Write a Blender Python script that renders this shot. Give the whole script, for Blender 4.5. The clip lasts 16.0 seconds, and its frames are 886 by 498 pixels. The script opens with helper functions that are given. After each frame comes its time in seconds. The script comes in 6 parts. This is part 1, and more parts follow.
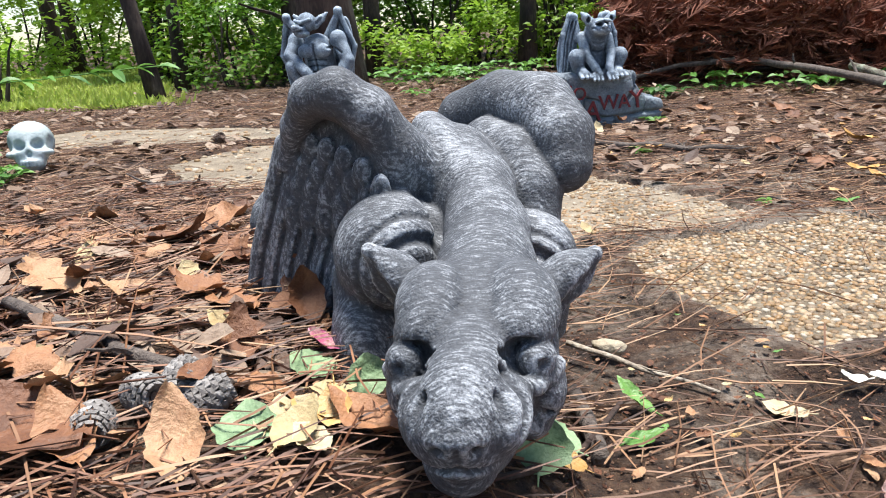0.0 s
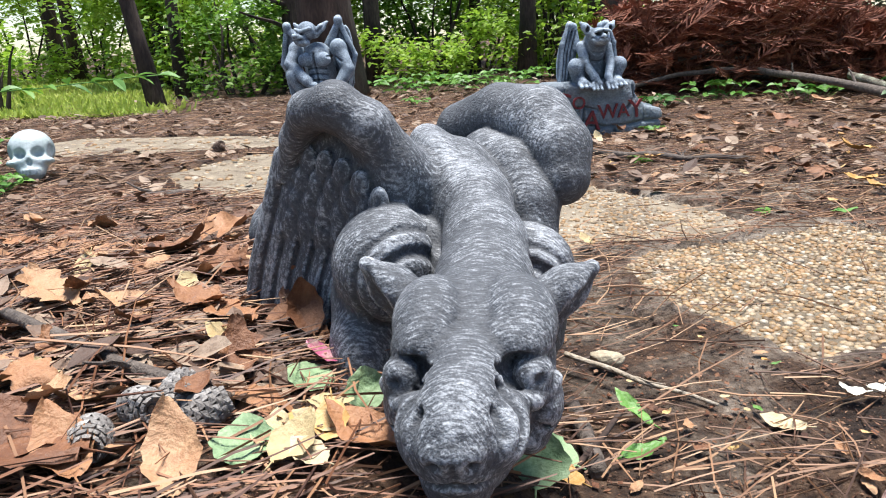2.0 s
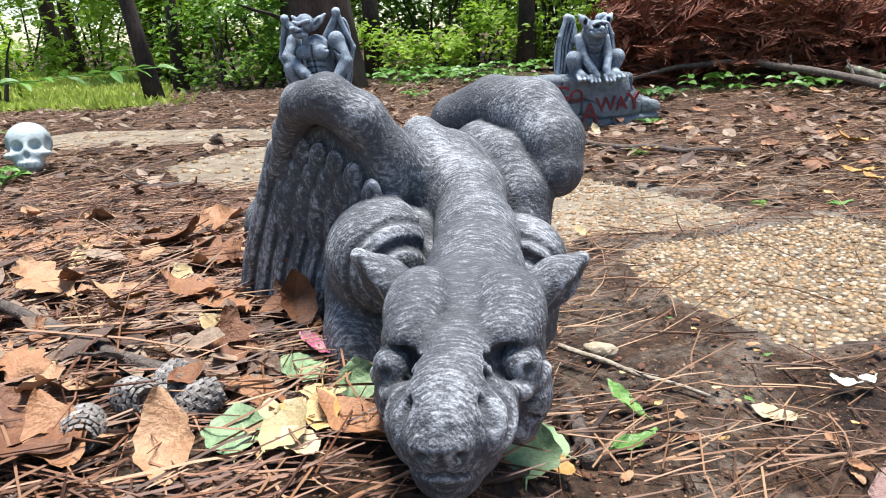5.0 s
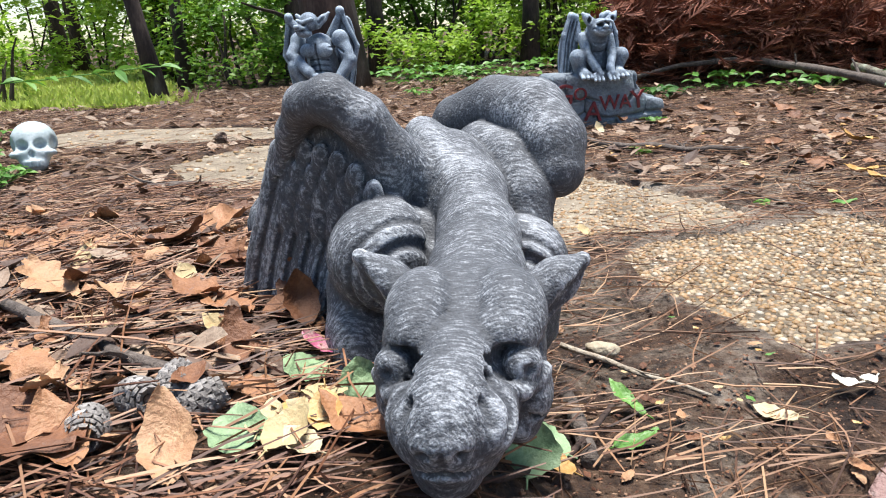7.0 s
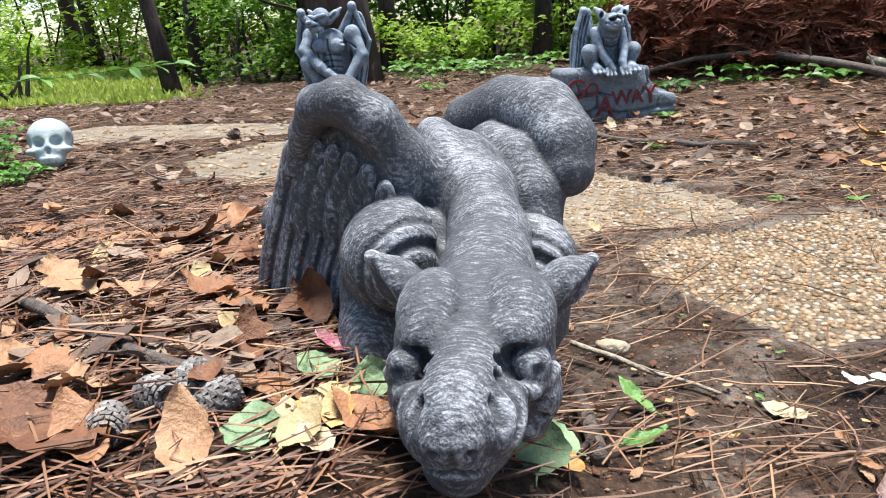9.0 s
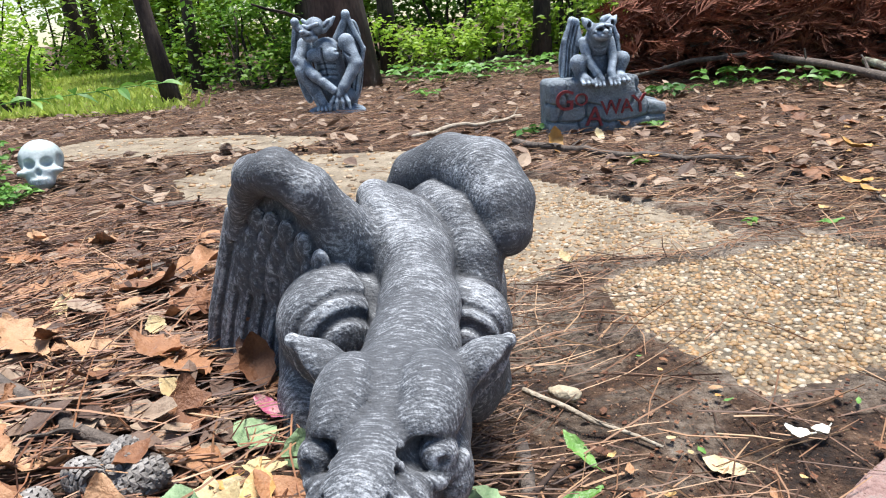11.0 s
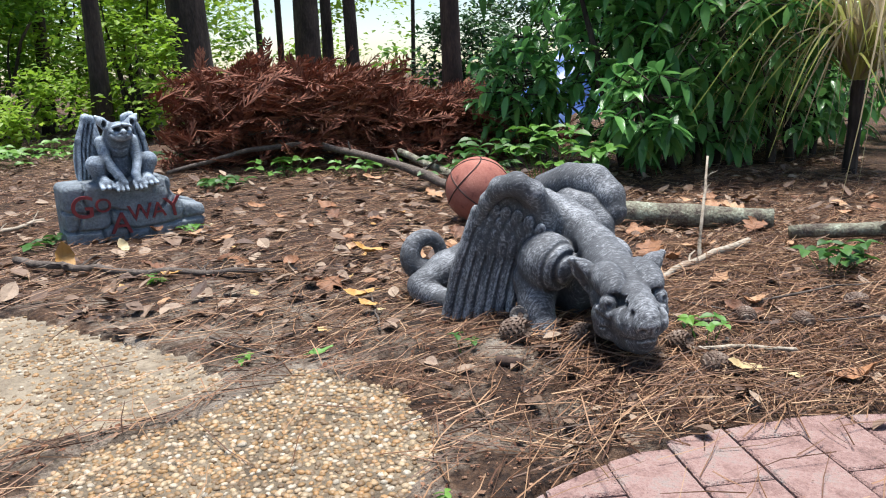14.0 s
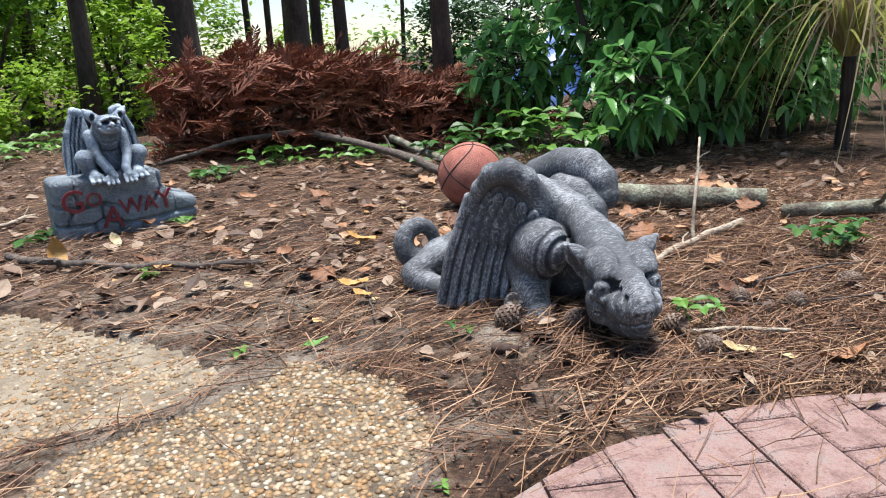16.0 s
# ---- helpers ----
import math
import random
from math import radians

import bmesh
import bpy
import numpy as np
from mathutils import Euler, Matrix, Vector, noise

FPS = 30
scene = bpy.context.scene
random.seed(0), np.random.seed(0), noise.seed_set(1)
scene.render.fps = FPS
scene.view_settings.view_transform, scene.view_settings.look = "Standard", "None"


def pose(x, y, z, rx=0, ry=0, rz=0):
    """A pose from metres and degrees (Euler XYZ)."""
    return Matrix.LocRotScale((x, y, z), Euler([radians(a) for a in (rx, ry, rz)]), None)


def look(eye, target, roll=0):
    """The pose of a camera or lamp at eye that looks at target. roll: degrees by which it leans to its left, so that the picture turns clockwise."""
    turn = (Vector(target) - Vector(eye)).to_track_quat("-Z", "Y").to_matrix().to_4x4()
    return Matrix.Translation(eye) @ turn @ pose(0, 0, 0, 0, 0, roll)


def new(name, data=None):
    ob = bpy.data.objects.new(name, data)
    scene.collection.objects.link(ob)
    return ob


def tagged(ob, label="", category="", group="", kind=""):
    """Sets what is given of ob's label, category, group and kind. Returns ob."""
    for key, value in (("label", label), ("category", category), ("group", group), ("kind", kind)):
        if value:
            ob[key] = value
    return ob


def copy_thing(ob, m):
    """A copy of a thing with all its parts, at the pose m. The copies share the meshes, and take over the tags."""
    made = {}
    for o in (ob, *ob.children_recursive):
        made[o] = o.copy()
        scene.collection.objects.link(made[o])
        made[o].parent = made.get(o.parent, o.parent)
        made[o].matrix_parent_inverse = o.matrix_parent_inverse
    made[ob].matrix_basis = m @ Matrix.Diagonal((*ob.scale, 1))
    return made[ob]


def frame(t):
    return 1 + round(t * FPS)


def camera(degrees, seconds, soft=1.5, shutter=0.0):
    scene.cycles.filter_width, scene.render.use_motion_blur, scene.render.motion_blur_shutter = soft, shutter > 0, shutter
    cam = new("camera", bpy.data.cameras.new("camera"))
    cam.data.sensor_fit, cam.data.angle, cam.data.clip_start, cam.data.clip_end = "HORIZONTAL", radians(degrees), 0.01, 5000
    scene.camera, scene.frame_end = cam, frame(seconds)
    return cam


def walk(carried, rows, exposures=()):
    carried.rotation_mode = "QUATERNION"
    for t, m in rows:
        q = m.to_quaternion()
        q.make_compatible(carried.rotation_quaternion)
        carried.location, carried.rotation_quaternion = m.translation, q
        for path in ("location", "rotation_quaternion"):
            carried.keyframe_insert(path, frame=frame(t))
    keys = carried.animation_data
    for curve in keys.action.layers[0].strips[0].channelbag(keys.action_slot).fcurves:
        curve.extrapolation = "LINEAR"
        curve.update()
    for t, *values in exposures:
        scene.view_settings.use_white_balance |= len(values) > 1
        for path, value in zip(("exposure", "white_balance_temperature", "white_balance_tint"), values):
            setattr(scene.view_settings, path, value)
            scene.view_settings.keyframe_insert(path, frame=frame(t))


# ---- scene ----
cam = camera(62.3, 16.0, soft=1.1)
PATH = [
    (0, (0.049, 0.081, 0.386), (-0.041, 1.996, -0.184), -2.9),
    (0.5, (0.051, 0.082, 0.388), (-0.04, 1.997, -0.179), -2.9),
    (1, (0.051, 0.08, 0.389), (-0.036, 1.999, -0.17), -3.0),
    (1.5, (0.052, 0.08, 0.392), (-0.037, 1.999, -0.163), -2.9),
    (2, (0.051, 0.081, 0.391), (-0.038, 2.002, -0.16), -2.8),
    (2.5, (0.051, 0.08, 0.388), (-0.043, 1.999, -0.166), -2.8),
    (3, (0.052, 0.081, 0.387), (-0.041, 1.998, -0.178), -2.7),
    (3.5, (0.052, 0.078, 0.389), (-0.04, 1.994, -0.178), -2.7),
    (4, (0.055, 0.078, 0.389), (-0.033, 1.994, -0.177), -2.8),
    (6.5, (0.059, 0.078, 0.393), (-0.033, 1.991, -0.181), -2.9),
    (7, (0.06, 0.076, 0.393), (-0.04, 1.99, -0.181), -2.9),
    (7.5, (0.056, 0.074, 0.393), (-0.052, 1.983, -0.193), -2.9),
    (8, (0.058, 0.071, 0.396), (-0.063, 1.98, -0.191), -3.2),
    (10.3, (0.083, 0.069, 0.423), (-0.063, 1.975, -0.167), -3.2),
    (10.5, (0.093, 0.073, 0.434), (-0.059, 1.979, -0.154), -3.4),
    (11, (0.136, 0.085, 0.464), (-0.024, 1.985, -0.137), -4.2),
    (11.5, (0.205, 0.132, 0.493), (0.252, 2.04, -0.104), -3.8),
    (11.7, (0.239, 0.141, 0.507), (0.374, 2.059, -0.044), -3.9),
    (12, (0.267, 0.167, 0.525), (0.542, 2.082, 0.018), -3.3),
    (12.5, (0.338, 0.2, 0.548), (0.838, 2.084, 0.097), -2.7),
    (13, (0.391, 0.222, 0.558), (1.085, 2.049, 0.134), -2.3),
    (13.5, (0.422, 0.229, 0.558), (1.221, 2.011, 0.127), -1.7),
    (14, (0.442, 0.231, 0.55), (1.277, 1.984, 0.071), -1.6),
    (14.5, (0.449, 0.231, 0.551), (1.295, 1.969, 0.035), -2.1),
    (15, (0.45, 0.233, 0.557), (1.294, 1.968, 0.032), -2.3),
    (15.5, (0.45, 0.232, 0.561), (1.293, 1.97, 0.04), -2.6),
    (16, (0.448, 0.234, 0.558), (1.289, 1.972, 0.036), -2.8),
]
walk(cam, [(t, look(eye, target, roll)) for t, eye, target, roll in PATH], ((0, 0.97), (11, 0.95), (13, 0.86), (16, 0.87)))

# ---------------------------------------------------------------- sky and sun
world = bpy.data.worlds.new("sky_world")
scene.world = world
world.use_nodes = True
wn = world.node_tree.nodes
sky = wn.new("ShaderNodeTexSky")
sky.sky_type, sky.sun_disc = "NISHITA", False
sky.sun_elevation, sky.sun_rotation = radians(84.3), radians(45)
sky.air_density, sky.dust_density, sky.ozone_density = 1.0, 0.4, 0.6
world.node_tree.links.new(sky.outputs[0], wn["Background"].inputs[0])
wn["Background"].inputs[1].default_value = 0.095
sun = new("sun", bpy.data.lights.new("sun", "SUN"))
sun.data.energy, sun.data.angle, sun.data.color = 4.8, radians(20), (1.0, 0.975, 0.94)
sun.matrix_world = look((0.35, 0.35, 5.0), (0, 0, 0))

# ---------------------------------------------------------------- materials


def ramp(nt, cols, fac):
    r = nt.nodes.new("ShaderNodeValToRGB")
    el = r.color_ramp.elements
    while len(el) < len(cols):
        el.new(0.5)
    for i, c in enumerate(cols):
        el[i].position = i / (len(cols) - 1)
        el[i].color = (*c, 1)
    nt.links.new(fac, r.inputs[0])
    return r.outputs[0]


def noise_node(nt, scale, detail=4, vec=None, rough=0.55):
    n = nt.nodes.new("ShaderNodeTexNoise")
    n.inputs["Scale"].default_value, n.inputs["Detail"].default_value, n.inputs["Roughness"].default_value = scale, detail, rough
    if vec is not None:
        nt.links.new(vec, n.inputs["Vector"])
    return n.outputs["Fac"]


def calc(nt, op, a, b):
    m = nt.nodes.new("ShaderNodeMath")
    m.operation = op
    for i, v in enumerate((a, b)):
        if isinstance(v, (int, float)):
            m.inputs[i].default_value = v
        else:
            nt.links.new(v, m.inputs[i])
    return m.outputs[0]


def stretch(nt, vec, sx, sy, sz):
    m = nt.nodes.new("ShaderNodeMapping")
    m.inputs["Scale"].default_value = (sx, sy, sz)
    nt.links.new(vec, m.inputs["Vector"])
    return m.outputs[0]


def start(name, rough):
    m = bpy.data.materials.new(name)
    m.use_nodes = True
    nt = m.node_tree
    bsdf = nt.nodes["Principled BSDF"]
    bsdf.inputs["Roughness"].default_value = rough
    tc = nt.nodes.new("ShaderNodeTexCoord")
    return m, nt, bsdf, tc.outputs["Object"]


def relief(nt, bsdf, height, strength, dist=0.01):
    b = nt.nodes.new("ShaderNodeBump")
    b.inputs["Strength"].default_value, b.inputs["Distance"].default_value = strength, dist
    nt.links.new(height, b.inputs["Height"])
    nt.links.new(b.outputs[0], bsdf.inputs["Normal"])


def mat(name, cols, scale=20, rough=0.8, bump=0.4, bscale=150, rand="", weight=0.5, spread=2.2, axes=(1, 1, 1), trans=0.0, spec=0.5):
    """Colours mixed by coarse and fine noise, and by a random number per object or per island."""
    m, nt, bsdf, vec = start(name, rough)
    vec = stretch(nt, vec, *axes)
    n1 = noise_node(nt, scale, 5, vec)
    n2 = noise_node(nt, scale * 7.3, 3, vec)
    f = calc(nt, "ADD", calc(nt, "MULTIPLY", n1, 0.65), calc(nt, "MULTIPLY", n2, 0.35))
    f = calc(nt, "ADD", calc(nt, "MULTIPLY", calc(nt, "SUBTRACT", f, 0.5), spread), 0.5)
    if rand:
        r = nt.nodes.new("ShaderNodeObjectInfo").outputs["Random"] if rand == "object" else nt.nodes.new("ShaderNodeNewGeometry").outputs["Random Per Island"]
        f = calc(nt, "ADD", calc(nt, "MULTIPLY", f, 1 - weight), calc(nt, "MULTIPLY", r, weight))
    nt.links.new(ramp(nt, cols, f), bsdf.inputs["Base Color"])
    bsdf.inputs["Specular IOR Level"].default_value = spec
    if trans:
        bsdf.inputs["Transmission Weight"].default_value = 0
        t = nt.nodes.new("ShaderNodeBsdfTranslucent")
        nt.links.new(ramp(nt, cols, f), t.inputs[0])
        mix = nt.nodes.new("ShaderNodeMixShader")
        mix.inputs[0].default_value = trans
        nt.links.new(bsdf.outputs[0], mix.inputs[1])
        nt.links.new(t.outputs[0], mix.inputs[2])
        nt.links.new(mix.outputs[0], nt.nodes["Material Output"].inputs[0])
    if bump:
        relief(nt, bsdf, noise_node(nt, bscale, 5, vec), bump)
    return m


def stone_paint(name, dark, mid, light, lift=0.0, rub_and_shade=4.4):
    """Dark cast stone, dry-brushed pale on what stands proud; crease shade and top light coloured in."""
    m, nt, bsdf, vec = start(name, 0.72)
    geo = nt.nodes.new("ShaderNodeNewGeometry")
    # pale rub on ridges; the same term puts shade into the creases' colour
    point = calc(nt, "MULTIPLY", calc(nt, "SUBTRACT", geo.outputs["Pointiness"], 0.5), rub_and_shade)
    # a little light from above, put into the colour of upward faces
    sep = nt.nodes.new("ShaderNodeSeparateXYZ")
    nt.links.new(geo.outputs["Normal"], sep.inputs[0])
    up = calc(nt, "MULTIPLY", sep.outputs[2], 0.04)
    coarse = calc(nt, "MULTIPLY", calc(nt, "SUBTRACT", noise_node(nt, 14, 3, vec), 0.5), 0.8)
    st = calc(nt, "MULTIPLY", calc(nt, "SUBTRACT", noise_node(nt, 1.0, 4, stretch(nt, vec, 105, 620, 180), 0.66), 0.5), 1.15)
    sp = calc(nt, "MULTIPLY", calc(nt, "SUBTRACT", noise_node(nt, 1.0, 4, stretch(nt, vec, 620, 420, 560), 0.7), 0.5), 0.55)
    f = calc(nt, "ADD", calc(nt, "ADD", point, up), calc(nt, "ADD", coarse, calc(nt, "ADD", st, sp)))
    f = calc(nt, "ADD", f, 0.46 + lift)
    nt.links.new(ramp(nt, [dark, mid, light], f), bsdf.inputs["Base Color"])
    w = nt.nodes.new("ShaderNodeTexWave")
    w.bands_direction = "Y"
    w.inputs["Scale"].default_value, w.inputs["Distortion"].default_value, w.inputs["Detail"].default_value, w.inputs["Detail Scale"].default_value = 42, 9, 3, 0.6
    nt.links.new(vec, w.inputs["Vector"])
    h = calc(nt, "ADD", calc(nt, "MULTIPLY", w.outputs["Fac"], 0.10), calc(nt, "ADD", noise_node(nt, 420, 3, vec), calc(nt, "MULTIPLY", noise_node(nt, 60, 3, vec), 1.3)))
    relief(nt, bsdf, h, 0.6, 0.003)
    return m


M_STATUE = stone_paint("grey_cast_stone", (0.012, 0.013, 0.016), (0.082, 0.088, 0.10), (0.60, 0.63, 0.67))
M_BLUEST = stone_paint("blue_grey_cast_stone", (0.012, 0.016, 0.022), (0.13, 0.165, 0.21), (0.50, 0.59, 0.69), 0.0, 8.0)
M_BLOCK = mat("dark_grey_painted_stone", [(0.06, 0.073, 0.088), (0.17, 0.2, 0.23), (0.30, 0.34, 0.37)], 18, 0.75, 0.6, 120)
M_RED = mat("red_paint", [(0.10, 0.012, 0.014), (0.28, 0.03, 0.035)], 40, 0.6, 0.3, 200)


def soil():
    m, nt, bsdf, vec = start("dark_soil_with_mulch", 0.95)
    fine = calc(nt, "ADD", calc(nt, "MULTIPLY", noise_node(nt, 60, 6, vec, 0.7), 0.6), calc(nt, "MULTIPLY", noise_node(nt, 7, 3, vec), 0.4))
    fine = calc(nt, "ADD", calc(nt, "MULTIPLY", calc(nt, "SUBTRACT", fine, 0.5), 3.4), 0.5)
    brown = ramp(nt, [(0.010, 0.005, 0.003), (0.045, 0.022, 0.012), (0.120, 0.064, 0.035), (0.24, 0.15, 0.095)], fine)
    sand = ramp(nt, [(0.07, 0.05, 0.036), (0.185, 0.138, 0.10), (0.34, 0.275, 0.215), (0.46, 0.40, 0.33)], fine)
    far = nt.nodes.new("ShaderNodeVectorMath")
    far.operation = "DISTANCE"
    nt.links.new(vec, far.inputs[0])
    far.inputs[1].default_value = (0.35, 1.55, 0)
    patch = calc(nt, "MULTIPLY", calc(nt, "SUBTRACT", noise_node(nt, 5, 6, vec, 0.65), 0.55), 8.0)
    patch = calc(nt, "ADD", patch, calc(nt, "MULTIPLY", calc(nt, "SUBTRACT", 0.95, far.outputs["Value"]), 1.8))
    mix = nt.nodes.new("ShaderNodeMix")
    mix.data_type = "RGBA"
    mix.clamp_factor = True
    nt.links.new(patch, mix.inputs[0])
    for i, o in ((6, brown), (7, sand)):
        nt.links.new(o, mix.inputs[i])
    for o in mix.outputs:
        if o.type == "RGBA":
            nt.links.new(o, bsdf.inputs["Base Color"])
    relief(nt, bsdf, noise_node(nt, 110, 6, vec, 0.7), 1.0, 0.02)
    return m


M_GROUND = soil()
M_SLABDIRT = mat("worn_exposed_aggregate_concrete", [(0.085, 0.066, 0.046), (0.19, 0.15, 0.106), (0.31, 0.255, 0.185), (0.43, 0.37, 0.285)], 9, 0.9, 0.9, 190, spread=2.2)
M_GROUT = mat("pebbly_slab_grout", [(0.05, 0.038, 0.026), (0.12, 0.092, 0.062), (0.22, 0.175, 0.12), (0.33, 0.27, 0.19)], 14, 0.92, 0.9, 190)
M_PEBBLE = mat("mixed_river_pebble", [(0.05, 0.036, 0.024), (0.15, 0.092, 0.046), (0.28, 0.165, 0.068), (0.17, 0.12, 0.075), (0.38, 0.29, 0.18), (0.30, 0.16, 0.06), (0.44, 0.385, 0.30), (0.12, 0.095, 0.07)], 30, 0.55, 0.2, 300, rand="object", weight=0.8)
M_PEBBLES = mat("mixed_river_pebbles", [(0.05, 0.036, 0.024), (0.15, 0.092, 0.046), (0.28, 0.165, 0.068), (0.17, 0.12, 0.075), (0.38, 0.29, 0.18), (0.30, 0.16, 0.06), (0.44, 0.385, 0.30), (0.12, 0.095, 0.07)], 30, 0.55, 0.2, 300, rand="island", weight=0.8)
M_BRICK = mat("worn_red_clay_paver", [(0.13, 0.085, 0.075), (0.25, 0.148, 0.13), (0.35, 0.225, 0.20), (0.31, 0.25, 0.225), (0.42, 0.33, 0.29)], 22, 0.88, 0.8, 260, rand="object", weight=0.28, spread=3.0)
M_NEEDLE = mat("dry_pine_needles", [(0.022, 0.010, 0.006), (0.11, 0.050, 0.026), (0.26, 0.135, 0.070), (0.45, 0.30, 0.175)], 10, 0.6, 0, rand="island", weight=0.8)
M_FRESHNEEDLE = mat("fresh_orange_pine_needles", [(0.018, 0.007, 0.005), (0.095, 0.036, 0.018), (0.23, 0.10, 0.048), (0.42, 0.25, 0.14)], 10, 0.6, 0, rand="island", weight=0.8)
M_CHIPS = mat("mulch_flakes", [(0.016, 0.007, 0.005), (0.08, 0.030, 0.016), (0.19, 0.078, 0.038), (0.33, 0.20, 0.125), (0.125, 0.045, 0.022)], 20, 0.85, 0.5, 300, rand="island", weight=0.8)
M_LEAF = mat("dry_brown_leaf", [(0.045, 0.018, 0.010), (0.16, 0.064, 0.028), (0.31, 0.145, 0.066), (0.44, 0.265, 0.145), (0.24, 0.094, 0.040)], 45, 0.6, 0.4, 130, rand="object", weight=0.72)
M_LEAFS = mat("dry_brown_leaves", [(0.03, 0.017, 0.012), (0.09, 0.05, 0.034), (0.19, 0.12, 0.08), (0.33, 0.245, 0.175), (0.13, 0.066, 0.042)], 45, 0.65, 0.4, 130, rand="island", weight=0.72)
M_YLEAF = mat("yellow_fallen_leaf", [(0.34, 0.16, 0.035), (0.48, 0.27, 0.08), (0.58, 0.43, 0.22)], 40, 0.55, 0.3, 150, rand="object")
M_CREAM = mat("pale_cream_leaf", [(0.34, 0.23, 0.1), (0.46, 0.36, 0.19), (0.54, 0.47, 0.32)], 40, 0.6, 0.3, 150, rand="object")
M_GLEAF = mat("fresh_green_leaf", [(0.06, 0.15, 0.025), (0.11, 0.24, 0.045), (0.2, 0.34, 0.08)], 40, 0.45, 0.3, 150, rand="object")
M_SAGE = mat("pale_sage_leaf", [(0.09, 0.16, 0.07), (0.2, 0.3, 0.15), (0.3, 0.38, 0.22)], 50, 0.6, 0.3, 150)
M_PINK = mat("pink_blotched_leaf", [(0.36, 0.02, 0.13), (0.45, 0.12, 0.2), (0.62, 0.5, 0.38)], 60, 0.5, 0.3, 150)
M_PETAL = mat("white_petal", [(0.66, 0.62, 0.5), (0.82, 0.8, 0.72)], 40, 0.5, 0.2, 150)
M_BARK = mat("pine_bark", [(0.008, 0.006, 0.005), (0.026, 0.018, 0.015), (0.06, 0.042, 0.034), (0.10, 0.075, 0.06)], 9, 0.95, 1.0, 26, axes=(1, 1, 0.3), spread=2.6)
M_REDBARK = mat("reddish_pine_bark", [(0.014, 0.009, 0.007), (0.05, 0.03, 0.023), (0.11, 0.068, 0.052)], 9, 0.95, 1.0, 26, axes=(1, 1, 0.3), spread=2.4)
M_STICK = mat("weathered_stick", [(0.03, 0.022, 0.018), (0.10, 0.078, 0.065), (0.22, 0.18, 0.15)], 60, 0.85, 0.6, 200)
M_PALESTICK = mat("bleached_branch", [(0.16, 0.12, 0.085), (0.36, 0.3, 0.23), (0.52, 0.46, 0.38)], 60, 0.8, 0.5, 200)
M_LICHEN = mat("lichened_log", [(0.03, 0.022, 0.017), (0.10, 0.08, 0.062), (0.22, 0.22, 0.16), (0.42, 0.48, 0.38)], 16, 0.9, 0.8, 90, spread=2.6)
M_DEAD = mat("dead_conifer_foliage", [(0.030, 0.011, 0.008), (0.13, 0.044, 0.026), (0.25, 0.088, 0.050), (0.38, 0.18, 0.11)], 6, 0.85, 0, rand="island", weight=0.6)
M_FOL = mat("woodland_leaves", [(0.035, 0.10, 0.015), (0.095, 0.21, 0.028), (0.18, 0.34, 0.045), (0.30, 0.46, 0.075)], 0.6, 0.5, 0, rand="island", weight=0.5, trans=0.55)
# evergreen leaves; one added bush uses this dark colour as shade
M_FOLDARK = mat("dark_evergreen_and_shade_leaves", [(0.014, 0.045, 0.016), (0.035, 0.095, 0.03), (0.075, 0.16, 0.05)], 0.8, 0.4, 0, rand="island", weight=0.5, trans=0.25)
# woodland leaves again, with the sunshine on them put into a brighter colour
M_FOLLIGHT = mat("sun_brightened_leaves", [(0.16, 0.30, 0.025), (0.28, 0.44, 0.045), (0.42, 0.56, 0.09)], 0.6, 0.5, 0, rand="island", weight=0.5, trans=0.5)
M_SHRUB = mat("glossy_shrub_leaves", [(0.035, 0.12, 0.035), (0.085, 0.24, 0.065), (0.16, 0.38, 0.10), (0.30, 0.54, 0.17)], 3, 0.28, 0.2, 60, rand="island", weight=0.6, trans=0.38)
# brightened so that the colour carries the clearing's sunlight
M_GRASS = mat("meadow_grass_sun_in_colour", [(0.26, 0.36, 0.05), (0.42, 0.52, 0.09), (0.55, 0.58, 0.17)], 2, 0.7, 0, rand="island", weight=0.6, trans=0.4)
M_STRAP = mat("striped_strap_leaves", [(0.2, 0.28, 0.05), (0.42, 0.46, 0.12), (0.52, 0.42, 0.26), (0.36, 0.30, 0.20), (0.34, 0.42, 0.09)], 4, 0.4, 0, rand="island", weight=0.7, trans=0.35)
M_BALL = mat("scuffed_orange_rubber", [(0.12, 0.04, 0.03), (0.34, 0.11, 0.08), (0.40, 0.15, 0.11), (0.43, 0.19, 0.145)], 14, 0.7, 0.5, 480)
M_BALLDARK = mat("black_rubber_groove", [(0.02, 0.012, 0.01), (0.05, 0.03, 0.025)], 40, 0.8, 0)
M_SKULL = mat("pale_plastic_bone", [(0.26, 0.32, 0.32), (0.40, 0.46, 0.47), (0.54, 0.59, 0.61)], 14, 0.5, 0.2, 120)
M_TARP = mat("blue_tarpaulin", [(0.02, 0.05, 0.22), (0.06, 0.13, 0.42), (0.2, 0.3, 0.6)], 5, 0.4, 0.5, 20)
M_CONE = mat("pine_cone_scales", [(0.05, 0.03, 0.022), (0.14, 0.09, 0.065), (0.34, 0.28, 0.23)], 60, 0.75, 0.4, 200, rand="island", weight=0.4)
M_GREYCONE = mat("weathered_grey_cone_scales", [(0.06, 0.05, 0.045), (0.22, 0.2, 0.185), (0.5, 0.47, 0.44)], 60, 0.75, 0.4, 200, rand="island", weight=0.4)
M_SOILSTONE = mat("pale_field_stone", [(0.3, 0.24, 0.16), (0.5, 0.43, 0.32)], 30, 0.85, 0.5, 150)

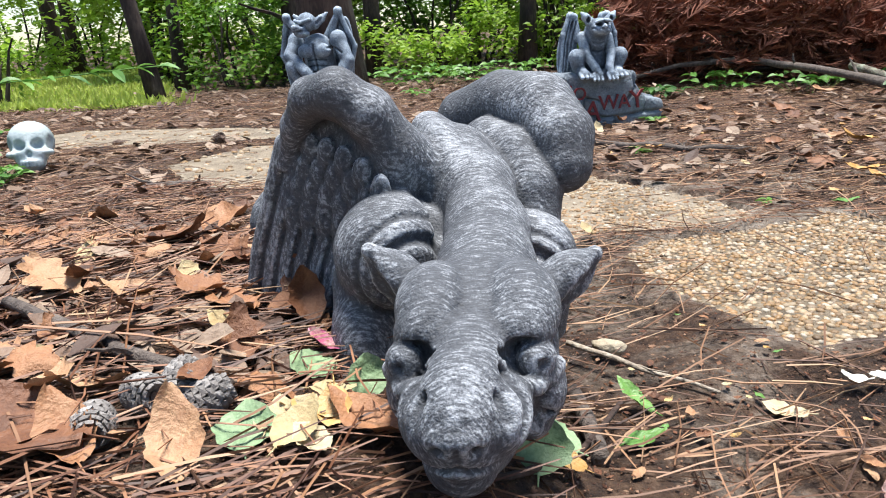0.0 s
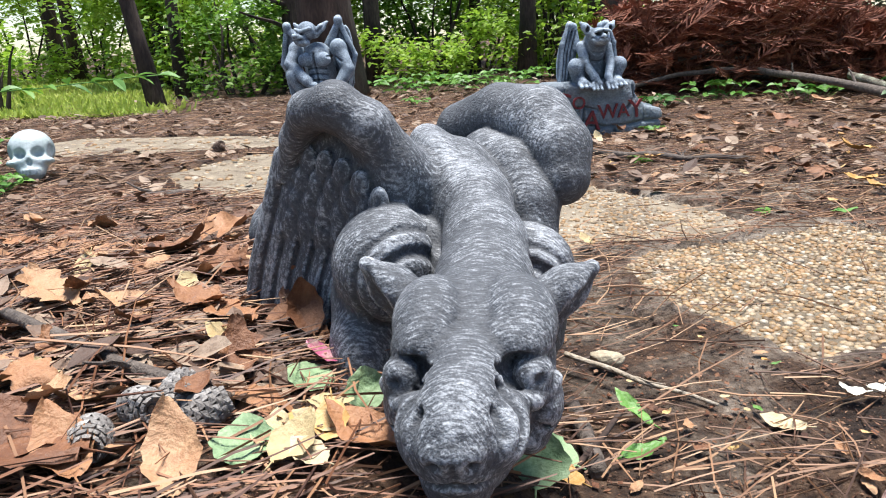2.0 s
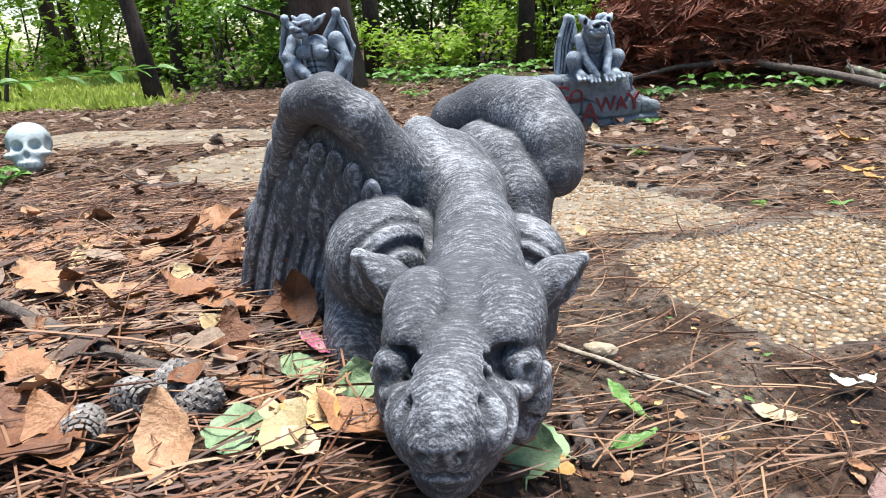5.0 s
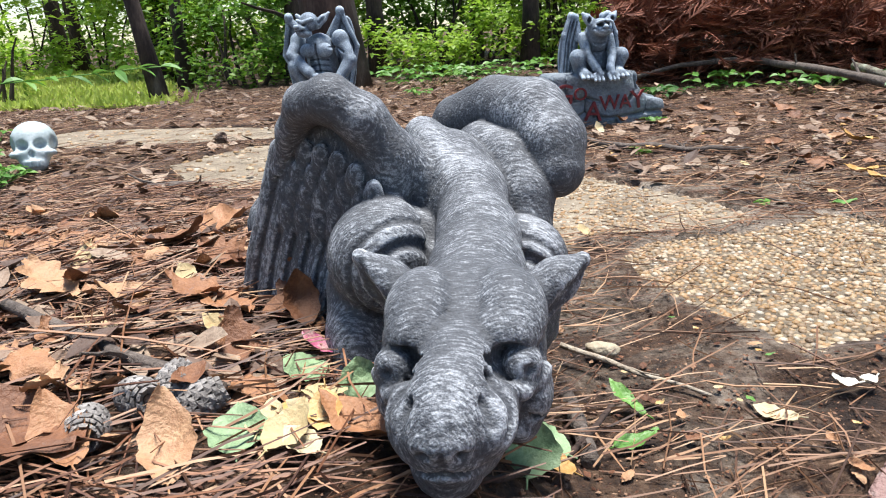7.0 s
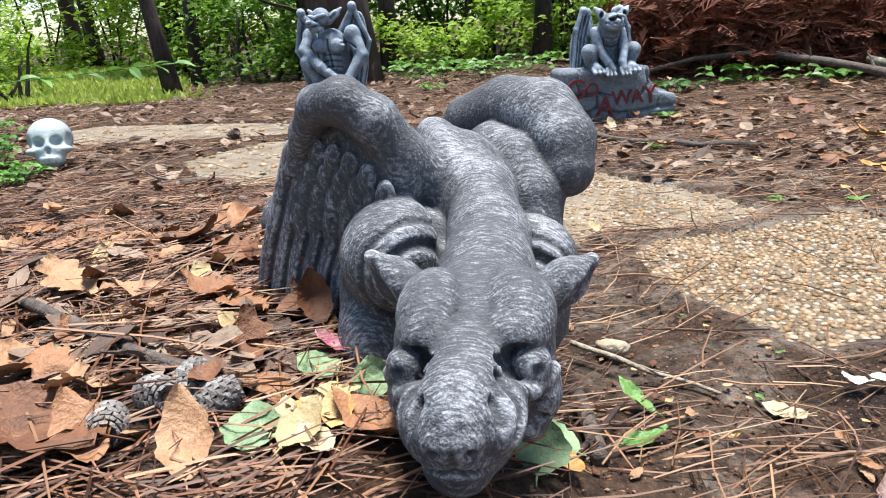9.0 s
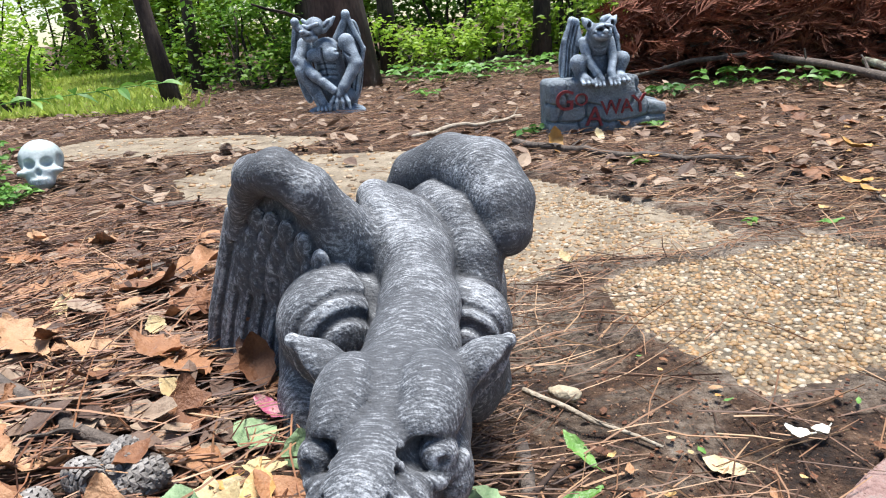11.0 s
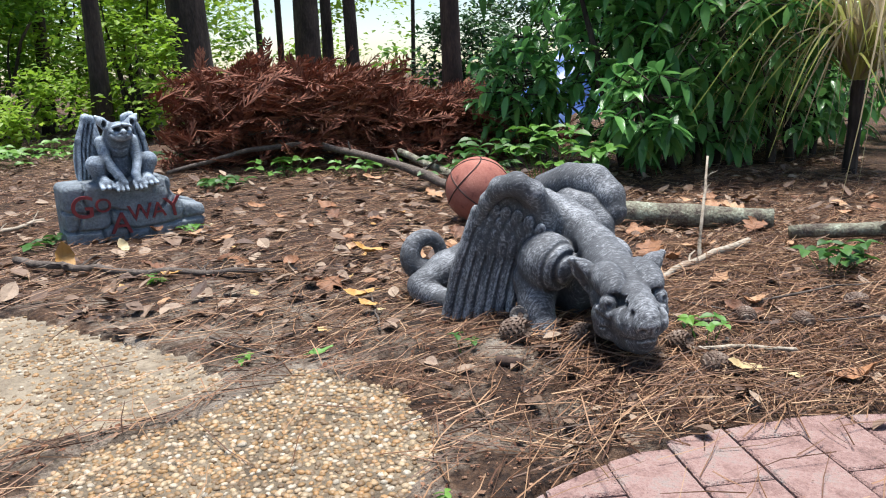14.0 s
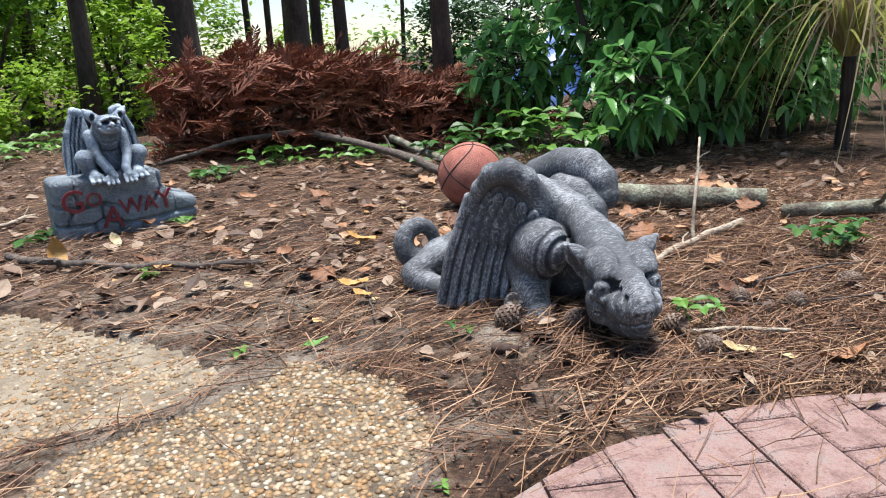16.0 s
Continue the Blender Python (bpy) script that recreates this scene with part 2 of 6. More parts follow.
# ---------------------------------------------------------------- mesh helpers


def from_arrays(name, verts, faces, material, smooth=False):
    me = bpy.data.meshes.new(name)
    me.from_pydata([tuple(v) for v in verts], [], [tuple(f) for f in faces])
    me.materials.append(material)
    if smooth:
        me.shade_smooth()
    return me


def part_of(name, me, parent, label="", kind="", m=None):
    ob = new(name, me)
    ob.parent = parent
    if m is not None:
        ob.matrix_basis = m
    return tagged(ob, label, "", "", kind)


class Soup:
    """Collects many small pieces into one mesh."""

    def __init__(self):
        self.v, self.f, self.n = [], [], 0

    def add(self, verts, faces):
        self.v.extend(verts)
        self.f.extend([tuple(i + self.n for i in f) for f in faces])
        self.n += len(verts)

    def mesh(self, name, material, smooth=False):
        return from_arrays(name, self.v, self.f, material, smooth)


def tube(points, radii, sides=6, cap=True, knobble=0.0):
    """Verts and faces of a tapered tube along points."""
    pts = [Vector(p) for p in points]
    verts, faces = [], []
    ref = Vector((0.31, 0.17, 0.93))
    for i, p in enumerate(pts):
        d = (pts[min(i + 1, len(pts) - 1)] - pts[max(i - 1, 0)]).normalized()
        a = d.cross(ref)
        if a.length < 0.05:
            a = d.cross(Vector((1, 0, 0)))
        a.normalize()
        b = d.cross(a)
        for j in range(sides):
            an = 2 * math.pi * j / sides
            r = radii[i] * (1 + knobble * (random.random() - 0.5))
            verts.append(p + a * (r * math.cos(an)) + b * (r * math.sin(an)))
    for i in range(len(pts) - 1):
        for j in range(sides):
            k = (j + 1) % sides
            faces.append((i * sides + j, i * sides + k, (i + 1) * sides + k, (i + 1) * sides + j))
    if cap:
        faces.append(tuple(range(sides))[::-1])
        faces.append(tuple(range((len(pts) - 1) * sides, len(pts) * sides)))
    return verts, faces


def bent(a, b, n=8, wob=0.1, sag=0.0):
    """Points from a to b with a random wobble."""
    a, b = Vector(a), Vector(b)
    ln = (b - a).length
    out, off = [], Vector()
    for i in range(n + 1):
        t = i / n
        off = off * 0.7 + Vector((random.uniform(-1, 1), random.uniform(-1, 1), random.uniform(-0.6, 0.6))) * wob * ln / n
        out.append(a.lerp(b, t) + off * math.sin(math.pi * min(1, t * 1.2) * 0.8) - Vector((0, 0, sag * math.sin(math.pi * t))))
    return out


# ---- solids modelled as blended fields


class Field:
    def __init__(self, lo, hi, h):
        self.h, self.lo = h, np.array(lo, float)
        self.ax = [np.arange(lo[i], hi[i] + h, h) for i in range(3)]
        self.d = np.full([len(a) for a in self.ax], 1.0, np.float32)

    def block(self, lo, hi):
        sl = []
        for i in range(3):
            a = int(np.clip((lo[i] - self.lo[i]) / self.h, 0, len(self.ax[i]) - 1))
            b = int(np.clip((hi[i] - self.lo[i]) / self.h + 2, a + 1, len(self.ax[i])))
            sl.append(slice(a, b))
        g = np.meshgrid(*[self.ax[i][sl[i]] for i in range(3)], indexing="ij")
        return tuple(sl), g

    def put(self, sl, d, k, cut):
        a = self.d[sl]
        if cut:
            d = -d
            h = np.clip(k - np.abs(a - d), 0, None) / k
            self.d[sl] = np.maximum(a, d) + h * h * k * 0.25
        else:
            h = np.clip(k - np.abs(a - d), 0, None) / k
            self.d[sl] = np.minimum(a, d) - h * h * k * 0.25

    def ball(self, c, r, rot=(0, 0, 0), k=0.015, cut=False):
        """An ellipsoid with radii r, turned by rot degrees."""
        r = np.array(r if hasattr(r, "__len__") else (r, r, r), float)
        m = max(r) + k * 1.5 + self.h * 2
        sl, g = self.block([c[i] - m for i in range(3)], [c[i] + m for i in range(3)])
        R = np.array(Euler([radians(a) for a in rot]).to_matrix())
        p = np.stack([g[i] - c[i] for i in range(3)], -1) @ R
        k0 = np.sqrt(((p / r) ** 2).sum(-1))
        k1 = np.sqrt(((p / (r * r)) ** 2).sum(-1)) + 1e-9
        self.put(sl, np.where(k0 < 0.05, -min(r), k0 * (k0 - 1) / k1), k, cut)

    def limb(self, pts, radii, k=0.012, cut=False, flat=None):
        """A tapered round limb along pts."""
        for (a, b), (ra, rb) in zip(zip(pts, pts[1:]), zip(radii, radii[1:])):
            a, b = np.array(a, float), np.array(b, float)
            m = max(ra, rb) + k * 1.5 + self.h * 2
            sl, g = self.block(np.minimum(a, b) - m, np.maximum(a, b) + m)
            p = np.stack([g[i] - a[i] for i in range(3)], -1)
            ab = b - a
            t = np.clip((p @ ab) / (ab @ ab + 1e-12), 0, 1)
            d = np.linalg.norm(p - t[..., None] * ab, axis=-1) - (ra + (rb - ra) * t)
            self.put(sl, d, k, cut)

    def box(self, c, half, r, rot=(0, 0, 0), k=0.01, cut=False):
        m = float(np.linalg.norm(half)) + r + k * 1.5 + self.h * 2
        sl, g = self.block([c[i] - m for i in range(3)], [c[i] + m for i in range(3)])
        R = np.array(Euler([radians(a) for a in rot]).to_matrix())
        q = np.abs(np.stack([g[i] - c[i] for i in range(3)], -1) @ R) - np.array(half)
        d = np.linalg.norm(np.maximum(q, 0), axis=-1) + np.minimum(q.max(-1), 0) - r
        self.put(sl, d, k, cut)

    def score(self, pts, width, depth, lo=-9.0, hi=9.0):
        """Carve (or, with a negative depth, swell) along a line of (x, z), seen along y, between two depths."""
        p = [np.array(q, float) for q in pts]
        m = width * 2.6
        x0, z0 = np.min(p, 0) - m
        x1, z1 = np.max(p, 0) + m
        sl, g = self.block((x0, max(lo, self.ax[1][0]), z0), (x1, min(hi, self.ax[1][-1]), z1))
        q = np.stack([g[0][:, 0, :], g[2][:, 0, :]], -1)
        best = np.full(q.shape[:2], 1e9)
        for a, b in zip(p, p[1:] if len(p) > 1 else p):
            ab = b - a
            t = np.clip(((q - a) @ ab) / (ab @ ab + 1e-12), 0, 1)
            best = np.minimum(best, ((q - a - t[..., None] * ab) ** 2).sum(-1))
        self.d[sl] += (depth * np.exp(-best / width ** 2))[:, None, :].astype(np.float32)

    def mesh(self, name, material):
        """The zero surface, by surface nets."""
        d = self.d
        d[0], d[-1], d[:, 0], d[:, -1], d[:, :, 0], d[:, :, -1] = (1,) * 6
        n = np.array(d.shape)
        acc = np.zeros((*(n - 1), 3), np.float32)
        cnt = np.zeros(n - 1, np.int32)
        neg = d < 0
        edges = []
        for ax in range(3):
            a, b = np.moveaxis(d, ax, 0)[:-1], np.moveaxis(d, ax, 0)[1:]
            cr = (a < 0) != (b < 0)
            t = np.where(cr, a / np.where(cr, a - b, 1), 0)
            cr, t = np.moveaxis(cr, 0, ax), np.moveaxis(t, 0, ax)
            edges.append(cr)
            o = [i for i in range(3) if i != ax]
            for e0 in (0, 1):
                for e1 in (0, 1):
                    sl = [slice(None)] * 3
                    sl[o[0]], sl[o[1]] = slice(e0, e0 + n[o[0]] - 1), slice(e1, e1 + n[o[1]] - 1)
                    c, tt = cr[tuple(sl)], t[tuple(sl)]
                    cnt += c
                    acc[..., ax] += np.where(c, tt, 0)
                    acc[..., o[0]] += c * e0
                    acc[..., o[1]] += c * e1
        on = cnt > 0
        idx = np.full(n - 1, -1, np.int64)
        idx[on] = np.arange(on.sum())
        cell = np.argwhere(on)
        verts = (cell + acc[on] / cnt[on][:, None]) * self.h + self.lo
        faces = []
        for ax in range(3):
            o = [(ax + 1) % 3, (ax + 2) % 3]
            w = np.argwhere(edges[ax])
            w = w[(w[:, o[0]] > 0) & (w[:, o[1]] > 0)]
            q = []
            for e0, e1 in ((1, 1), (0, 1), (0, 0), (1, 0)):
                s = w.copy()
                s[:, o[0]] -= e0
                s[:, o[1]] -= e1
                q.append(idx[s[:, 0], s[:, 1], s[:, 2]])
            q = np.stack(q, 1)
            flip = ~neg[w[:, 0], w[:, 1], w[:, 2]]
            q[flip] = q[flip][:, ::-1]
            faces.append(q)
        faces = np.concatenate(faces)
        me = bpy.data.meshes.new(name)
        me.from_pydata(verts.tolist(), [], faces.tolist())
        me.materials.append(material)
        me.shade_smooth()
        return me

# ---------------------------------------------------------------- ground, slabs and patio
SLAB_NEAR = [(0.32, 1.13), (0.44, 0.875), (0.60, 0.94), (0.78, 1.03), (0.86, 1.14), (0.885, 1.33), (0.75, 1.53), (0.66, 1.47), (0.52, 1.40), (0.36, 1.36), (0.29, 1.27)]
SLAB_MID = [(0.04, 1.34), (0.20, 1.30), (0.27, 1.42), (0.50, 1.44), (0.63, 1.53), (0.585, 1.70), (0.42, 1.93), (0.24, 2.22), (0.02, 2.12), (-0.14, 1.72)]
SLAB_BACK = [(-0.74, 2.02), (-0.20, 1.94), (0.0, 2.16), (0.14, 2.40), (-0.05, 2.78), (-0.80, 2.86), (-0.98, 2.46)]
SLAB_FAR = [(-1.72, 2.98), (-1.10, 2.98), (-0.62, 3.0), (-0.58, 3.26), (-1.05, 3.50), (-1.88, 3.66), (-2.05, 3.3)]
SLABS = [SLAB_NEAR, SLAB_MID, SLAB_BACK, SLAB_FAR]
PATIO, PATIO_R = (1.12, 0.05), 0.94


def inside(poly, x, y):
    ins = np.zeros(np.shape(x), bool)
    for (x0, y0), (x1, y1) in zip(poly, poly[1:] + poly[:1]):
        ins ^= ((y0 > y) != (y1 > y)) & (x < (x1 - x0) * (y - y0) / (y1 - y0 + 1e-12) + x0)
    return ins


def edge_gap(poly, x, y):
    """Distance to an outline's edge."""
    best = np.full(np.shape(x), 1e9)
    for (x0, y0), (x1, y1) in zip(poly, poly[1:] + poly[:1]):
        ex, ey = x1 - x0, y1 - y0
        t = np.clip(((x - x0) * ex + (y - y0) * ey) / (ex * ex + ey * ey), 0, 1)
        best = np.minimum(best, (x - x0 - t * ex) ** 2 + (y - y0 - t * ey) ** 2)
    return np.sqrt(best)


def waves(x, y):
    h = 0.0
    for a, fx, fy, p in ((0.006, 5.1, 3.3, 0.4), (0.005, -7.7, 9.1, 2.0), (0.004, 17.0, -13.0, 1.1), (0.003, 29.0, 23.0, 0.2), (0.003, -37.0, 19.0, 3.0)):
        h = h + a * np.sin(fx * x + fy * y + p + np.sin(fy * x * 0.7))
    return h


def lie(x, y):
    """The ground's height."""
    h = waves(x, y)
    # a bed of litter banked up beside the near statue, and mounds under both statues
    u = np.clip((0.14 - x) / 0.42, 0, 1)
    v = np.clip((1.45 - y) / 0.55, 0, 1)
    h = h + 0.125 * u * u * (3 - 2 * u) * v * v * (3 - 2 * v)
    h = h + 0.062 * np.exp(-(((x - 0.0) / 0.12) ** 2 + ((y - 0.56) / 0.16) ** 2))
    h = h + 0.030 * np.exp(-(((x - 1.22) / 0.22) ** 2 + ((y - 1.36) / 0.26) ** 2))
    if np.min(y) < 4.2:
        for s in SLABS:
            near = np.clip(1.0 - edge_gap(s, x, y) / 0.07, 0, 1)
            h = h + (np.maximum(h, 0.008) - h) * np.minimum(near * 1.6, 1)
            h = np.where(inside(s, x, y), np.where(near > 0.72, 0.004 + 0.25 * waves(x * 2.3, y * 2.3), -0.02), h)
    h = np.where((x - PATIO[0]) ** 2 + (y - PATIO[1]) ** 2 < (PATIO_R - 0.01) ** 2, -0.06, h)
    return h


def lie1(x, y):
    return float(lie(np.array(x), np.array(y)))


def spaced(a, b, step, far):
    mid = list(np.arange(a, b, step))
    lo, hi, s = [a], [mid[-1]], step
    while hi[-1] < far:
        s *= 1.22
        lo.append(lo[-1] - s)
        hi.append(hi[-1] + s)
    return np.array(lo[:0:-1] + mid + hi[1:])


gx, gy = spaced(-2.2, 3.4, 0.022, 900), spaced(0.1, 4.2, 0.022, 900)
GX, GY = np.meshgrid(gx, gy, indexing="ij")
GZ = lie(GX, GY)
ii = np.arange(GX.size).reshape(GX.shape)
quads = np.stack([ii[:-1, :-1], ii[1:, :-1], ii[1:, 1:], ii[:-1, 1:]], -1).reshape(-1, 4)
ground = new("ground", from_arrays("ground", np.stack([GX, GY, GZ], -1).reshape(-1, 3).tolist(), quads.tolist(), M_GROUND, True))
tagged(ground, "dark soil covered in pine straw, mulch and leaf litter", "ground", "", "structure")


def slab(poly, top, label, grout):
    pts = []
    for (x0, y0), (x1, y1) in zip(poly, poly[1:] + poly[:1]):
        n = max(3, int(math.hypot(x1 - x0, y1 - y0) / 0.028))
        for i in range(n):
            t = i / n
            pts.append((x0 + (x1 - x0) * t + random.uniform(-1, 1) * 0.010, y0 + (y1 - y0) * t + random.uniform(-1, 1) * 0.010))
    bm = bmesh.new()
    f = bm.faces.new([bm.verts.new((x, y, top)) for x, y in pts])
    ext = bmesh.ops.extrude_face_region(bm, geom=[f])
    for v in ext["geom"]:
        if isinstance(v, bmesh.types.BMVert):
            v.co.z = -0.07
    bmesh.ops.recalc_face_normals(bm, faces=bm.faces)
    me = bpy.data.meshes.new("pavement")
    bm.to_mesh(me)
    bm.free()
    me.materials.append(grout)
    return tagged(new("pavement", me), label, "pavement", "", "structure")


slab_obs = [slab(s, z, l, g) for s, z, l, g in zip(SLABS, (0.004, -0.002, 0.0, 0.0), (
    "broken exposed-aggregate concrete slab with ochre river pebbles", "pale worn aggregate slab with dirt on it", "pale worn concrete slab half under pine straw", "old grey concrete slab strewn with straw"), (M_GROUT, M_SLABDIRT, M_SLABDIRT, M_SLABDIRT))]

# ---------------------------------------------------------------- prowling gargoyle statues


def arc(c, u, v, r, a0, a1, n=9):
    c, u, v = np.array(c), np.array(u) / np.linalg.norm(u), np.array(v) / np.linalg.norm(v)
    return [tuple(c + r * (math.cos(t) * u + math.sin(t) * v)) for t in np.linspace(radians(a0), radians(a1), n)]


def prowling_gargoyle():
    F = Field((-0.36, -0.295, -0.03), (0.19, 0.45, 0.37), 0.0026)
    # trunk and haunches
    F.ball((-0.01, 0.17, 0.11), (0.072, 0.15, 0.10), k=0.03)
    F.ball((-0.02, 0.27, 0.12), (0.085, 0.11, 0.095), k=0.04)
    F.ball((-0.025, 0.14, 0.185), (0.048, 0.10, 0.058), k=0.03)
    # neck, running down to the head, and the ridge of the spine
    F.limb([(-0.036, 0.150, 0.228), (-0.018, 0.105, 0.230), (0.002, 0.060, 0.212), (0.009, 0.000, 0.186), (0.007, -0.050, 0.168), (0.002, -0.110, 0.150)], [0.040, 0.034, 0.032, 0.034, 0.037, 0.042], k=0.018)
    F.limb([(-0.05, 0.18, 0.240), (-0.044, 0.122, 0.262), (-0.036, 0.092, 0.258), (-0.020, 0.062, 0.238)], [0.010, 0.014, 0.012, 0.007], k=0.016)
    # forelegs
    for x in (-0.106, 0.064):
        F.ball((x + (0.014 if x < 0 else -0.014), 0.050, 0.115), (0.038, 0.05, 0.075), k=0.02)
        if x > 0:
            continue
        F.limb([(x, 0.035, 0.13), (x, 0.012, 0.09), (x + 0.006, -0.015, 0.045), (x + 0.010, -0.04, 0.03)], [0.032, 0.029, 0.027, 0.025], k=0.014)
        for t in range(3):
            F.limb([(x + 0.010 + (t - 1) * 0.017, -0.045, 0.034), (x + 0.010 + (t - 1) * 0.02, -0.075, 0.026)], [0.013, 0.010], k=0.003)
    # folded wing: two thick nested rolls
    F.ball((0.010, 0.14, 0.185), (0.054, 0.075, 0.060), k=0.02)
    F.limb([(-0.035, 0.222, 0.228), (-0.008, 0.212, 0.262), (0.034, 0.186, 0.278), (0.070, 0.156, 0.273), (0.087, 0.130, 0.248), (0.090, 0.114, 0.222)], [0.022, 0.030, 0.035, 0.038, 0.036, 0.029], k=0.003)
    F.limb([(-0.016, 0.170, 0.230), (0.016, 0.152, 0.240), (0.042, 0.130, 0.228), (0.055, 0.106, 0.200), (0.055, 0.092, 0.172), (0.050, 0.085, 0.15)], [0.020, 0.029, 0.034, 0.034, 0.029, 0.020], k=0.0015)
    F.limb([(0.03, 0.12, 0.17), (0.062, 0.09, 0.12), (0.070, 0.09, 0.06)], [0.030, 0.024, 0.02], k=0.006)
    # feather shells on the shoulders: nested scallops with a slit under each
    for c, R0, ax in (((-0.077, 0.024, 0.164), 0.055, (0.42, -0.80, -0.16)), ((0.050, 0.040, 0.150), 0.043, (-0.10, -0.90, -0.20))):
        c, ax = np.array(c), np.array(ax) / np.linalg.norm(ax)
        F.ball(c, R0, k=0.006)
        u = np.cross(ax, (0.0, 0.0, 1.0))
        u /= np.linalg.norm(u)
        v = np.cross(ax, u)
        for q, w in ((0.52, 0.0030), (0.82, 0.0052)):
            F.limb(arc(c + ax * R0 * q, u, v, R0 * math.sqrt(1 - q * q) + 0.0006, 0, 360, 33), [w] * 33, k=0.003, cut=True)
    F.limb([(-0.058, 0.062, 0.236), (-0.050, 0.040, 0.216), (-0.034, 0.012, 0.190), (-0.026, -0.012, 0.168)], [0.004, 0.007, 0.007, 0.006], k=0.008, cut=True)
    # head: skull, level muzzle, jaw resting low
    F.ball((0.001, -0.122, 0.136), (0.056, 0.056, 0.050), k=0.014)
    F.ball((0.001, -0.108, 0.160), (0.044, 0.046, 0.030), k=0.02)
    F.limb([(-0.003, -0.150, 0.126), (-0.010, -0.188, 0.122), (-0.015, -0.214, 0.117)], [0.045, 0.038, 0.031], k=0.014)
    F.limb([(-0.002, -0.146, 0.158), (-0.008, -0.182, 0.150), (-0.014, -0.214, 0.141), (-0.017, -0.231, 0.134)], [0.018, 0.021, 0.020, 0.016], k=0.018)
    F.limb([(-0.002, -0.13, 0.098), (-0.010, -0.175, 0.095), (-0.015, -0.210, 0.096)], [0.038, 0.034, 0.025], k=0.003)
    F.ball((-0.017, -0.238, 0.128), (0.021, 0.015, 0.012), k=0.004)
    F.limb([(-0.017, -0.252, 0.126), (-0.017, -0.246, 0.110)], [0.0018, 0.0022], k=0.003, cut=True)

    def mid(y):
        return -0.003 - 0.145 * (-0.15 - y)

    for s in (-1, 1):
        # heavy rounded brows running back to the ears
        F.ball((mid(-0.140) + s * 0.031, -0.138, 0.172), (0.027, 0.042, 0.026), rot=(16, s * 14, s * 8), k=0.003)
        F.ball((mid(-0.166) + s * 0.030, -0.164, 0.164), (0.024, 0.020, 0.019), rot=(20, s * 16, 0), k=0.004)
        # deep sockets, round eyes with drilled pupils, lower lids
        F.ball((mid(-0.19) + s * 0.042, -0.190, 0.149), (0.023, 0.020, 0.0145), rot=(0, s * 28, s * -20), k=0.002, cut=True)
        F.limb([(mid(-0.19) + s * 0.019, -0.196, 0.158), (mid(-0.19) + s * 0.027, -0.186, 0.152)], [0.005, 0.007], k=0.003, cut=True)
        F.ball((mid(-0.18) + s * 0.043, -0.174, 0.147), 0.0140, k=0.0006)
        F.ball((mid(-0.18) + s * 0.048, -0.1876, 0.147), 0.0050, k=0.001, cut=True)
        F.limb([(mid(-0.2) + s * 0.028, -0.196, 0.140), (mid(-0.19) + s * 0.044, -0.186, 0.132), (mid(-0.17) + s * 0.057, -0.166, 0.138)], [0.0045, 0.0062, 0.0055], k=0.003)
        F.ball((mid(-0.16) + s * 0.049, -0.155, 0.118), (0.014, 0.026, 0.022), k=0.008)
        # whisker pads with curled folds
        F.ball((mid(-0.21) + s * 0.0245, -0.210, 0.126), (0.0180, 0.027, 0.023), rot=(0, 0, s * -8), k=0.006)
        F.limb([(mid(-0.205) + s * 0.021, -0.207, 0.154), (mid(-0.212) + s * 0.033, -0.212, 0.150), (mid(-0.22) + s * 0.0425, -0.218, 0.136), (mid(-0.225) + s * 0.038, -0.228, 0.124)], [0.0034, 0.0056, 0.0056, 0.0036], k=0.003, cut=True)
        F.limb([(mid(-0.22) + s * 0.021, -0.226, 0.147), (mid(-0.23) + s * 0.029, -0.235, 0.138), (mid(-0.235) + s * 0.027, -0.241, 0.128)], [0.0030, 0.0050, 0.0034], k=0.002, cut=True)
        F.ball((mid(-0.245) + s * 0.0125, -0.2500, 0.1220), (0.0064, 0.007, 0.0042), rot=(0, s * 25, 0), k=0.001, cut=True)
        F.limb([(mid(-0.24), -0.243, 0.107), (mid(-0.23) + s * 0.022, -0.231, 0.102), (mid(-0.20) + s * 0.040, -0.200, 0.102), (mid(-0.17) + s * 0.053, -0.168, 0.108)], [0.003, 0.0040, 0.0048, 0.0036], k=0.002, cut=True)
        F.ball((mid(-0.16) + s * 0.038, -0.146, 0.096), (0.018, 0.032, 0.020), k=0.008)
    # furrow between the brows
    F.limb([(-0.006, -0.182, 0.186), (-0.001, -0.156, 0.199), (0.001, -0.118, 0.204)], [0.006, 0.009, 0.007], k=0.008, cut=True)
    # pricked ears with a hollow behind the rim
    for s, tip in ((-1, (-0.080, -0.102, 0.203)), (1, (0.088, -0.088, 0.190))):
        base = (0.002 + s * 0.043, -0.098, 0.160)
        m1 = tuple(base[i] * 0.45 + tip[i] * 0.55 for i in range(3))
        F.limb([base, m1, tip], [0.022, 0.0165, 0.0065], k=0.008)
        F.limb([(base[0] + s * 0.022, base[1] - 0.012, base[2] - 0.006), (m1[0] + s * 0.012, m1[1] - 0.014, m1[2] - 0.008), (tip[0] + s * 0.001, tip[1] - 0.009, tip[2] - 0.008)], [0.010, 0.009, 0.004], k=0.004, cut=True)
    # raised wing: rolled arm, hollow web, long primaries, coverts
    F.limb([(-0.046, 0.078, 0.222), (-0.070, 0.060, 0.252), (-0.094, 0.050, 0.288), (-0.122, 0.050, 0.307), (-0.148, 0.064, 0.302), (-0.168, 0.082, 0.276), (-0.186, 0.098, 0.236), (-0.203, 0.112, 0.19)], [0.030, 0.024, 0.023, 0.022, 0.019, 0.014, 0.010, 0.007], k=0.008)
